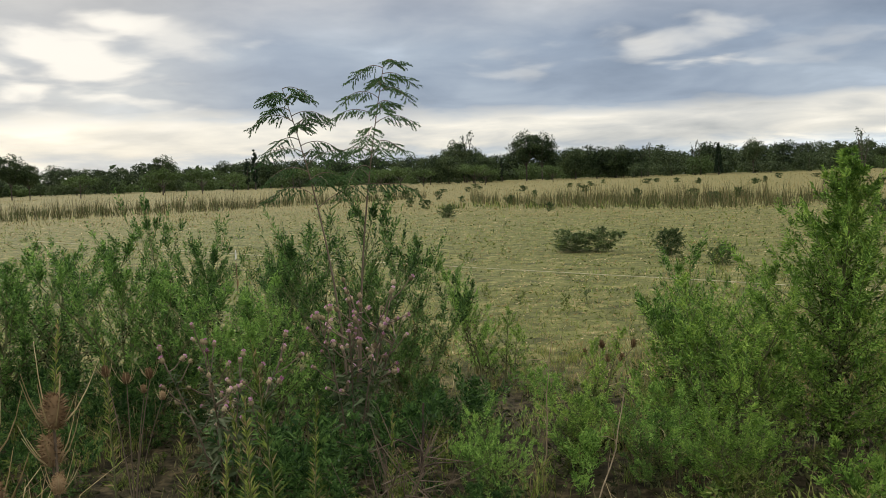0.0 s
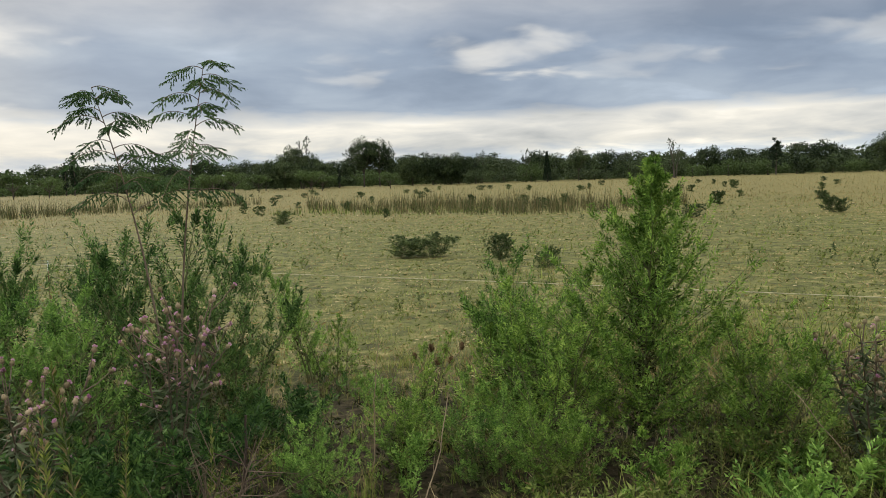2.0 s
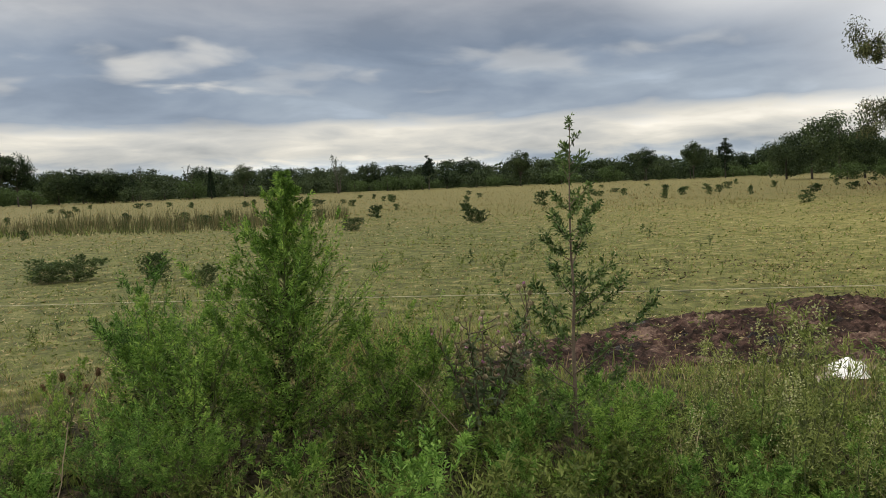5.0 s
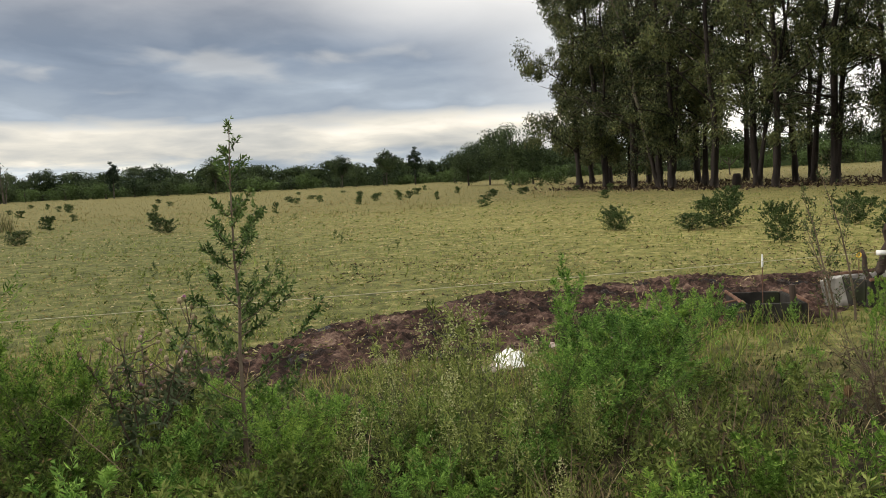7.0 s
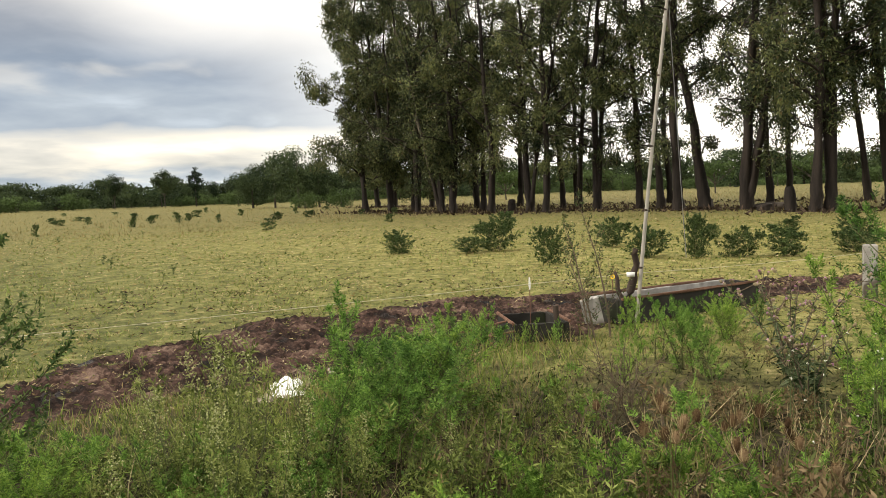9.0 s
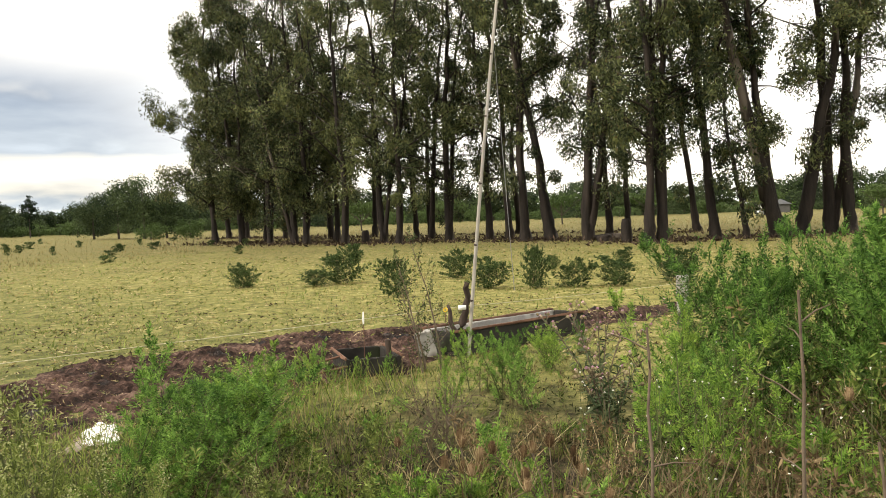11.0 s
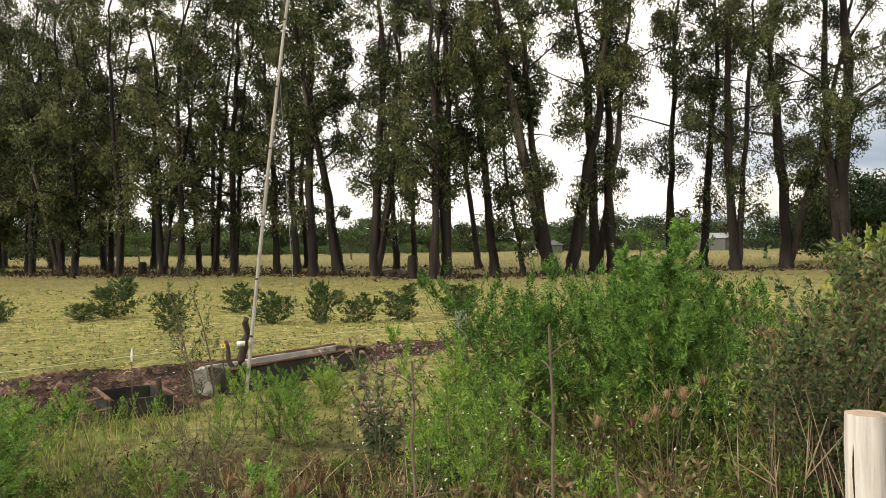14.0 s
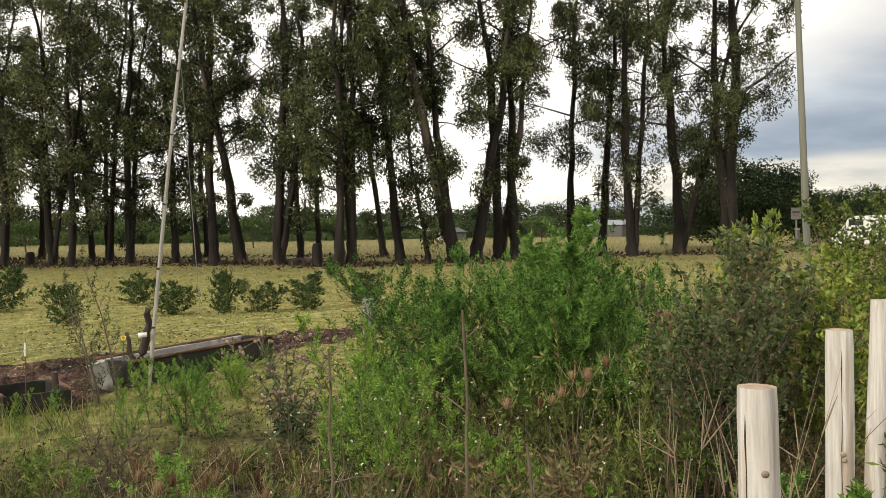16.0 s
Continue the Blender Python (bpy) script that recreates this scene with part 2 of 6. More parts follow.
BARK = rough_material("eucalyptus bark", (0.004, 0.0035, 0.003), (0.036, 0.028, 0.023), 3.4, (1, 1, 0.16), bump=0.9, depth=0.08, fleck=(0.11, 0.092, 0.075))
FAR_BARK = rough_material("tree bark", (0.03, 0.025, 0.02), (0.10, 0.085, 0.07), 2.0)
POST_WOOD = rough_material("debarked weathered post wood", (0.30, 0.26, 0.215), (0.68, 0.65, 0.60), 75, (1, 1, 0.05), bump=0.6, depth=0.004, fleck=(0.46, 0.385, 0.31))
CUT_WOOD = rough_material("sawn end grain", (0.16, 0.115, 0.08), (0.40, 0.31, 0.23), 22, bump=0.4, depth=0.006)
CRACK = rough_material("crack in wood", (0.02, 0.014, 0.01), (0.06, 0.045, 0.035), 20)
DARK_WOOD = rough_material("rotting dark wood", (0.02, 0.015, 0.012), (0.085, 0.062, 0.05), 10, (1, 1, 0.25), bump=0.8)
POLE_WOOD = rough_material("bamboo rod", (0.20, 0.185, 0.16), (0.40, 0.375, 0.335), 12, (1, 1, 0.2), bump=0.2, depth=0.004)
UTILITY_WOOD = rough_material("grey utility pole", (0.10, 0.105, 0.085), (0.20, 0.20, 0.165), 6, (1, 1, 0.1), bump=0.3)
# darker copy of the concrete; the shade on the trough walls is in its colour
SHADED_CONCRETE = rough_material("flecked concrete, darkened as shade", (0.008, 0.0075, 0.0065), (0.040, 0.037, 0.032), 5, bump=0.4, depth=0.01, fleck=(0.03, 0.035, 0.018))
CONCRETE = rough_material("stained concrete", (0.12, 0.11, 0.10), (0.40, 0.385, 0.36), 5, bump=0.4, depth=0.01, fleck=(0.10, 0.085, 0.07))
RUST = rough_material("rusty iron edge", (0.06, 0.032, 0.022), (0.19, 0.105, 0.07), 9, bump=0.4, depth=0.006)
WHITE_PAINT = rough_material("white paint", (0.62, 0.62, 0.60), (0.80, 0.80, 0.79), 4, rough=(0.35, 0.5), bump=0.05)
WHITE_PLASTIC = rough_material("white plastic", (0.70, 0.70, 0.68), (0.82, 0.82, 0.80), 8, rough=(0.3, 0.45), bump=0.05)
YELLOW_PLASTIC = rough_material("yellow plastic", (0.70, 0.42, 0.02), (0.85, 0.55, 0.04), 8, rough=(0.3, 0.45), bump=0.05)
ROPE = rough_material("pale fence cord", (0.36, 0.34, 0.22), (0.52, 0.49, 0.34), 30, bump=0.3, depth=0.002)
WIRE = rough_material("steel wire", (0.12, 0.12, 0.12), (0.25, 0.25, 0.25), 30, rough=(0.4, 0.6))
WALL = rough_material("rendered wall", (0.07, 0.07, 0.066), (0.12, 0.12, 0.115), 1.5)
ROOF = rough_material("grey sheet roof", (0.12, 0.13, 0.145), (0.19, 0.20, 0.22), 2.0, rough=(0.4, 0.6))
WINDOW = rough_material("dark window glass", (0.02, 0.025, 0.03), (0.04, 0.045, 0.05), 3, rough=(0.08, 0.15), bump=0.0)
TYRE = rough_material("tyre rubber", (0.015, 0.015, 0.015), (0.04, 0.04, 0.04), 10)


def ground_material():
    """Trodden pasture: soil, darkened as shade, under the verge weeds, green turf, then straw-coloured rough grass
    further out.
    """
    m, node = material("pasture ground")
    where = node("ShaderNodeNewGeometry").outputs["Position"]
    flatp = node("ShaderNodeMapping", (0, where), ("Scale", (1, 1, 0))).outputs[0]
    far = node("ShaderNodeVectorMath", (0, flatp), (1, (0.5, 0, 0)), operation="DISTANCE").outputs["Value"]
    grain = node("ShaderNodeTexNoise", (0, flatp), ("Scale", 9.0), ("Detail", 8.0), ("Roughness", 0.7)).outputs[0]
    tuft = node("ShaderNodeTexNoise", (0, flatp), ("Scale", 2.6), ("Detail", 7.0), ("Roughness", 0.75)).outputs[0]
    patch = node("ShaderNodeTexNoise", (0, flatp), ("Scale", 0.16), ("Detail", 4.0)).outputs[0]
    turf = ramp(node, calc(node, "ADD", calc(node, "MULTIPLY", grain, 0.3), calc(node, "MULTIPLY", tuft, 0.7)),
                [(0.38, (0.031, 0.033, 0.015)), (0.47, (0.079, 0.088, 0.029)), (0.55, (0.138, 0.140, 0.048)), (0.64, (0.300, 0.250, 0.119))])
    dry = ramp(node, calc(node, "ADD", calc(node, "MULTIPLY", grain, 0.3), calc(node, "MULTIPLY", tuft, 0.7)),
               [(0.38, (0.054, 0.052, 0.021)), (0.47, (0.150, 0.146, 0.045)), (0.55, (0.240, 0.222, 0.077)), (0.64, (0.408, 0.336, 0.161))])
    axes = node("ShaderNodeSeparateXYZ", (0, where)).outputs
    side = calc(node, "SUBTRACT", calc(node, "ADD", axes[0], calc(node, "MULTIPLY", patch, 6.0)), calc(node, "MULTIPLY", axes[1], 0.6))
    turf = mixed(node, node("ShaderNodeMapRange", (0, side), (1, 6.0), (2, 19.0)).outputs[0], turf, dry)
    straw = ramp(node, calc(node, "ADD", calc(node, "MULTIPLY", grain, 0.4), calc(node, "MULTIPLY", tuft, 0.6)),
                 [(0.36, (0.045, 0.048, 0.016)), (0.5, (0.135, 0.122, 0.045)), (0.66, (0.29, 0.23, 0.10))])
    # brown soil, its colour darkened further for the shade between the weeds
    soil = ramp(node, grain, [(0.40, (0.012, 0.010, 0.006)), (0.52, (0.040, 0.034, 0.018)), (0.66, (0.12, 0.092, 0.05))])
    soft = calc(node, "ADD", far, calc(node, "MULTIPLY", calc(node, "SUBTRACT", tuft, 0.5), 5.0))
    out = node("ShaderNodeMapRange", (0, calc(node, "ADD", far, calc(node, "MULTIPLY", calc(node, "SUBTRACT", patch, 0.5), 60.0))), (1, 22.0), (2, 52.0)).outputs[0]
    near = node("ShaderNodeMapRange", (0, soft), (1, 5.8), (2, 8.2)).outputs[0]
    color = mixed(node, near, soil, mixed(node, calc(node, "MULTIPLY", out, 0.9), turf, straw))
    shade(node, color, 0.95, grain, 0.6, 0.05, spec=0.1)
    return m


def mud_material():
    m, node = material("wet trodden mud")
    where = node("ShaderNodeNewGeometry").outputs["Position"]
    a = node("ShaderNodeTexNoise", (0, where), ("Scale", 14.0), ("Detail", 8.0), ("Roughness", 0.7)).outputs[0]
    b = node("ShaderNodeTexNoise", (0, where), ("Scale", 1.8), ("Detail", 4.0)).outputs[0]
    color = ramp(node, calc(node, "ADD", calc(node, "MULTIPLY", a, 0.5), calc(node, "MULTIPLY", b, 0.5)),
                 [(0.40, (0.007, 0.005, 0.004)), (0.48, (0.030, 0.018, 0.014)), (0.55, (0.085, 0.050, 0.039)), (0.63, (0.21, 0.145, 0.11))])
    rough = ramp(node, b, [(0.34, (0.25, 0.25, 0.25)), (0.40, (0.95, 0.95, 0.95))])
    shade(node, color, rough, a, 0.9, 0.05, spec=0.10)
    return m


def puddle_material():
    m, node = material("muddy puddle water")
    where = node("ShaderNodeNewGeometry").outputs["Position"]
    a = node("ShaderNodeTexNoise", (0, where), ("Scale", 3.0), ("Detail", 3.0)).outputs[0]
    color = ramp(node, a, [(0.35, (0.22, 0.17, 0.12)), (0.65, (0.36, 0.29, 0.21))])
    shade(node, color, 0.02, a, 0.03, 0.01, spec=1.0)
    return m


GROUND, MUD, PUDDLE = ground_material(), mud_material(), puddle_material()


# ---- mesh helpers ----
def unit(v):
    return v / np.maximum(np.linalg.norm(v, axis=-1, keepdims=True), 1e-9)


def ball(rng, n):
    return unit(rng.normal(size=(n, 3)))


class Soup:
    """Quads gathered in arrays and made into one mesh."""

    def __init__(self):
        self.v, self.f, self.t, self.n = [], [np.zeros((0, 4), int)], [np.zeros((0, 3), int)], 0

    def add(self, v, f):
        self.v.append(np.asarray(v, float).reshape(-1, 3))
        self.f.append(np.asarray(f, int).reshape(-1, 4) + self.n)
        self.n += len(self.v[-1])
        return self

    def slivers(self, p, d, length, width, rng):
        """Small pointed leaflets at p along d, one triangle each."""
        n = len(p)
        length, width = np.broadcast_to(length, n)[:, None], np.broadcast_to(width, n)[:, None]
        side = unit(np.cross(d, ball(rng, n)))
        v = np.stack([p, p + d * length * 0.45 + side * width, p + d * length], 1)
        self.v.append(v.reshape(-1, 3))
        self.t.append(np.arange(3 * n).reshape(n, 3) + self.n)
        self.n += 3 * n
        return self

    def leaves(self, p, d, length, width, rng, wide_at=0.45, droop=0.0):
        """Kite-shaped leaves at p along d."""
        n = len(p)
        length, width = np.broadcast_to(length, n)[:, None], np.broadcast_to(width, n)[:, None]
        side = unit(np.cross(d, ball(rng, n)))
        mid = p + d * length * wide_at
        tip = p + d * length
        tip[:, 2] -= droop * length[:, 0]
        v = np.stack([p, mid + side * width / 2, tip, mid - side * width / 2], 1)
        return self.add(v, np.arange(4 * n).reshape(n, 4))

    def blades(self, p, lean, h, w, rng, simple=False):
        """Grass blades: two quads each, bending over; or one."""
        n = len(p)
        h, w = np.broadcast_to(h, n)[:, None], np.broadcast_to(w, n)[:, None]
        across = unit(np.cross(lean + [0, 0, 1e-3], [0, 0, 1.0]) + rng.normal(size=(n, 3)) * 0.2)
        mid = p + np.array([0, 0, 1.0]) * h * 0.55 + lean * h * 0.25
        tip = p + np.array([0, 0, 1.0]) * h * 0.92 + lean * h * 0.95
        v = np.stack([p - across * w / 2, p + across * w / 2, mid + across * w * 0.4, mid - across * w * 0.4, tip + across * w * 0.08, tip - across * w * 0.08], 1)
        if simple:
            return self.add(v[:, [0, 1, 4, 5]], np.arange(4 * n).reshape(n, 4))
        k = 6 * np.arange(n)[:, None]
        return self.add(v, np.concatenate([k + [0, 1, 2, 3], k + [3, 2, 4, 5]]))

    def tube(self, pts, radii, sides=6, rough=0.0, rng=None, cap=False):
        pts, radii = np.asarray(pts, float), np.asarray(radii, float)
        along = unit(np.gradient(pts, axis=0))
        ref = np.array([0.0, 0, 1]) if abs(along[0][2]) < 0.9 else np.array([1.0, 0, 0])
        a = unit(np.cross(along, ref))
        b = np.cross(along, a)
        ang = np.linspace(0, 2 * np.pi, sides, endpoint=False)
        r = radii[:, None] * (1 + (rough * rng.normal(size=(len(pts), sides)) if rough else 0))
        ring = pts[:, None] + r[..., None] * (np.cos(ang)[None, :, None] * a[:, None] + np.sin(ang)[None, :, None] * b[:, None])
        i, j = np.meshgrid(np.arange(len(pts) - 1), np.arange(sides), indexing="ij")
        k = (j + 1) % sides
        f = np.stack([i * sides + j, i * sides + k, (i + 1) * sides + k, (i + 1) * sides + j], -1)
        self.add(ring, f)
        if cap:
            for ring_n in (0, len(pts) - 1):
                c = np.vstack([ring[ring_n], ring[ring_n].mean(0)])
                q = np.arange(0, sides, 2)
                self.add(c, np.stack([q, (q + 1) % sides, (q + 2) % sides, np.full(len(q), sides)], -1))
        return self

    def boxes(self, lo, hi):
        (x0, y0, z0), (x1, y1, z1) = lo, hi
        v = [(x, y, z) for z in (z0, z1) for x, y in ((x0, y0), (x1, y0), (x1, y1), (x0, y1))]
        return self.add(v, [(3, 2, 1, 0), (4, 5, 6, 7), (0, 1, 5, 4), (1, 2, 6, 5), (2, 3, 7, 6), (3, 0, 4, 7)])

    def scattered(self, other, poses):
        """Copies of another soup at (x, y, z, scale, turn)."""
        v, f, tri = np.vstack(other.v), np.vstack(other.f), np.vstack(other.t)
        for x, y, z, s, turn in poses:
            c, q = math.cos(turn) * s, math.sin(turn) * s
            self.t.append(tri + self.n)
            self.add(v @ np.array([[c, q, 0], [-q, c, 0], [0, 0, s]]) + (x, y, z), f)
        return self

    def mesh(self, name, smooth=False):
        v, f, tri = np.vstack(self.v), np.vstack(self.f), np.vstack(self.t)
        me = bpy.data.meshes.new(name)
        me.vertices.add(len(v))
        me.vertices.foreach_set("co", v.ravel().astype(np.float32))
        me.loops.add(4 * len(f) + 3 * len(tri))
        me.loops.foreach_set("vertex_index", np.concatenate([f.ravel(), tri.ravel()]).astype(np.int32))
        me.polygons.add(len(f) + len(tri))
        me.polygons.foreach_set("loop_start", np.concatenate([4 * np.arange(len(f)), 4 * len(f) + 3 * np.arange(len(tri))]).astype(np.int32))
        me.update(calc_edges=True)
        if smooth:
            me.shade_smooth()
        return me


def part(name, soup, mat, parent=None, label="", smooth=False):
    me = soup.mesh(name, smooth) if isinstance(soup, Soup) else soup
    if not me.materials:
        me.materials.append(mat)
    ob = new(name, me)
    ob.parent = parent
    return tagged(ob, label)


def thing(name, x, y, z, label, category, group="", turn=0.0, size=1.0):
    ob = new(name)
    ob.matrix_basis = pose(x, y, z, 0, 0, turn) @ Matrix.Diagonal((size, size, size, 1))
    return tagged(ob, label, category, group)


def placed(ob, x, y, turn=0.0, size=1.0, label="", sink=0.0, tall=None):
    """A copy of a finished thing somewhere else on the ground."""
    s = Matrix.Diagonal((size, size, tall or size, 1)) @ Matrix.Diagonal((1 / ob.scale.x, 1 / ob.scale.y, 1 / ob.scale.z, 1))
    return tagged(copy_thing(ob, pose(x, y, ground_z(x, y) - sink, 0, 0, turn) @ s), label)


# ---- ground ----
def ground_z(x, y):
    """The field lies level near the verge and rises very gently outwards."""
    r = np.hypot(np.asarray(x) - 0.5, y)
    return 0.007 * np.clip(r - 15.0, 0, 235)


def bumps(x, y):
    near = np.clip((np.hypot(x - 0.5, y) - 6) / 6, 0, 1)
    return near * 0.012 * (np.sin(x * 1.7 + 1.3 * np.sin(y * 0.9)) * np.sin(y * 1.5 + np.sin(x * 1.1)) - 0.8)


def polar_sheet():
    radii = np.concatenate([np.linspace(0.4, 40, 120), np.geomspace(41, 2600, 60)])
    ang = np.linspace(0, 2 * np.pi, 240, endpoint=False)
    r, a = np.meshgrid(radii, ang, indexing="ij")
    x, y = 0.5 + r * np.sin(a), r * np.cos(a)
    z = ground_z(x, y) + bumps(x, y)
    i, j = np.meshgrid(np.arange(len(radii) - 1), np.arange(len(ang)), indexing="ij")
    k, n = (j + 1) % len(ang), len(ang)
    s = Soup().add(np.stack([x, y, z], -1), np.stack([i * n + j, (i + 1) * n + j, (i + 1) * n + k, i * n + k], -1))
    inner = np.vstack([np.stack([x[0], y[0], z[0]], -1), [(0.5, 0, 0)]])
    q = np.arange(0, n, 2)
    return s.add(inner, np.stack([q, (q + 1) % n, (q + 2) % n, np.full(len(q), n)], -1))


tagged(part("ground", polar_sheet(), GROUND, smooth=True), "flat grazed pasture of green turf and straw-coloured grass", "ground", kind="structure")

MUD_LINE = [(5.3, 5.4, 0.7), (7.3, 5.15, 1.35), (9.0, 4.25, 1.75), (10.7, 3.05, 1.75), (12.1, 1.6, 1.25), (13.6, 0.4, 0.9), (15.0, -1.4, 0.6)]


def mud_depth(x, y):
    """Over 0 inside the trodden strip along the fence."""
    best = np.full(np.shape(x), -9.0)
    for (x0, y0, w0), (x1, y1, w1) in zip(MUD_LINE, MUD_LINE[1:]):
        s = np.clip(((x - x0) * (x1 - x0) + (y - y0) * (y1 - y0)) / ((x1 - x0) ** 2 + (y1 - y0) ** 2), 0, 1)
        off = np.hypot(x - x0 - s * (x1 - x0), y - y0 - s * (y1 - y0))
        best = np.maximum(best, (w0 + s * (w1 - w0)) - off)
    return best + 0.28 * np.sin(x * 2.3 + 2 * np.sin(y * 1.9)) * np.sin(y * 2.9 + x) + 0.16 * np.sin(x * 6.7 + 2 * np.sin(y * 4.3)) * np.sin(y * 7.1 + 2 * np.sin(x * 3.1))


def mud_sheet():
    xs, ys = np.arange(4.2, 16.2, 0.05), np.arange(-2.6, 7.6, 0.05)
    x, y = np.meshgrid(xs, ys, indexing="ij")
    d = mud_depth(x, y)
    lump = np.array([[noise.fractal(Vector((a * 7.5, b * 7.5, 0.3)), 0.35, 2.3, 3) for b in ys] for a in xs])
    z = ground_z(x, y) + bumps(x, y) + np.clip(d * 0.25, -0.06, 0.020) + 0.070 * np.clip(lump, -0.32, 1.0) * np.clip(d * 3, 0, 1)
    n = len(ys)
    i, j = np.meshgrid(np.arange(len(xs) - 1), np.arange(n - 1), indexing="ij")
    keep = (d[:-1, :-1] > -0.12)
    f = np.stack([i * n + j, (i + 1) * n + j, (i + 1) * n + j + 1, i * n + j + 1], -1)[keep]
    used, f = np.unique(f, return_inverse=True)
    return Soup().add(np.stack([x, y, z], -1).reshape(-1, 3)[used], f.reshape(-1, 4))


tagged(part("mud", mud_sheet(), MUD, smooth=True), "dark wet mud trodden into clods along the fence", "mud", kind="structure")


def puddle(x, y, rx, ry, turn, seed):
    ang = np.linspace(0, 2 * np.pi, 40, endpoint=False)
    wob = 1 + 0.16 * np.sin(3 * ang + seed) + 0.10 * np.sin(5 * ang + 2 * seed) + 0.05 * np.sin(9 * ang)
    c, s = math.cos(radians(turn)), math.sin(radians(turn))
    px, py = rx * wob * np.cos(ang), ry * wob * np.sin(ang)
    ring = np.stack([x + c * px - s * py, y + s * px + c * py, np.zeros(40)], -1)
    low = ring.copy()
    low[:, 2] = -0.05
    v = np.vstack([ring, low, [(x, y, 0)]])
    q, k = np.arange(0, 40, 2), np.arange(40)
    sp = Soup().add(v, np.vstack([np.stack([q, q + 1, (q + 2) % 40, np.full(20, 80)], -1), np.stack([k, k + 40, (k + 1) % 40 + 40, (k + 1) % 40], -1)]))
    ob = part("puddle", sp, PUDDLE)
    ob.location.z = 0.022
    return tagged(ob, "shallow muddy puddle mirroring the pale sky", "puddle", kind="structure")


puddle(6.55, 3.66, 0.52, 0.17, 18, 0.4)
puddle(7.35, 3.42, 0.34, 0.14, -28, 1.9)


def sack(x, y, turn):
    """A crumpled sheet of plastic: a lumpy flattened heap with folds."""
    ob = thing("plastic_sack", x, y, 0.02, "crumpled white plastic sack lying at the mud's edge", "sack", "", turn)
    u, w = np.meshgrid(np.linspace(0, 1, 22), np.linspace(0, 2 * np.pi, 36, endpoint=False), indexing="ij")
    fold = np.array([[noise.fractal(Vector((2.6 * a * math.cos(b), 2.6 * a * math.sin(b), 1.7)), 0.9, 2.2, 2) for a, b in zip(ra, rb)] for ra, rb in zip(u, w)])
    rim = 1 + 0.22 * np.sin(2 * w + 0.7) + 0.13 * np.sin(5 * w) + 0.07 * np.sin(9 * w + 2)
    z = 0.085 * np.clip(1 - u ** 2.5, 0, 1) * (0.8 + 0.35 * fold) - 0.01
    v = np.stack([0.27 * u * rim * np.cos(w), 0.17 * u * rim * np.sin(w), z], -1)
    i, j = np.meshgrid(np.arange(21), np.arange(36), indexing="ij")
    k = (j + 1) % 36
    part("sheet", Soup().add(v, np.stack([i * 36 + j, (i + 1) * 36 + j, (i + 1) * 36 + k, i * 36 + k], -1)), WHITE_PLASTIC, ob)
    return ob


sack(6.45, 3.6, 20)


# ---- plants: generators ----
def profile(f, shape):
    if shape == "cone":
        return (1 - f) ** 0.98 * np.minimum(1, f / 0.12 + 0.55) + 0.02
    if shape == "spire":
        return 0.25 + 0.75 * np.sin(np.pi * np.clip(f, 0, 1) ** 0.7) * (1 - f) ** 0.3
    return np.sin(np.pi * np.clip(f * 0.86 + 0.12, 0, 1) ** 0.8) ** 0.7


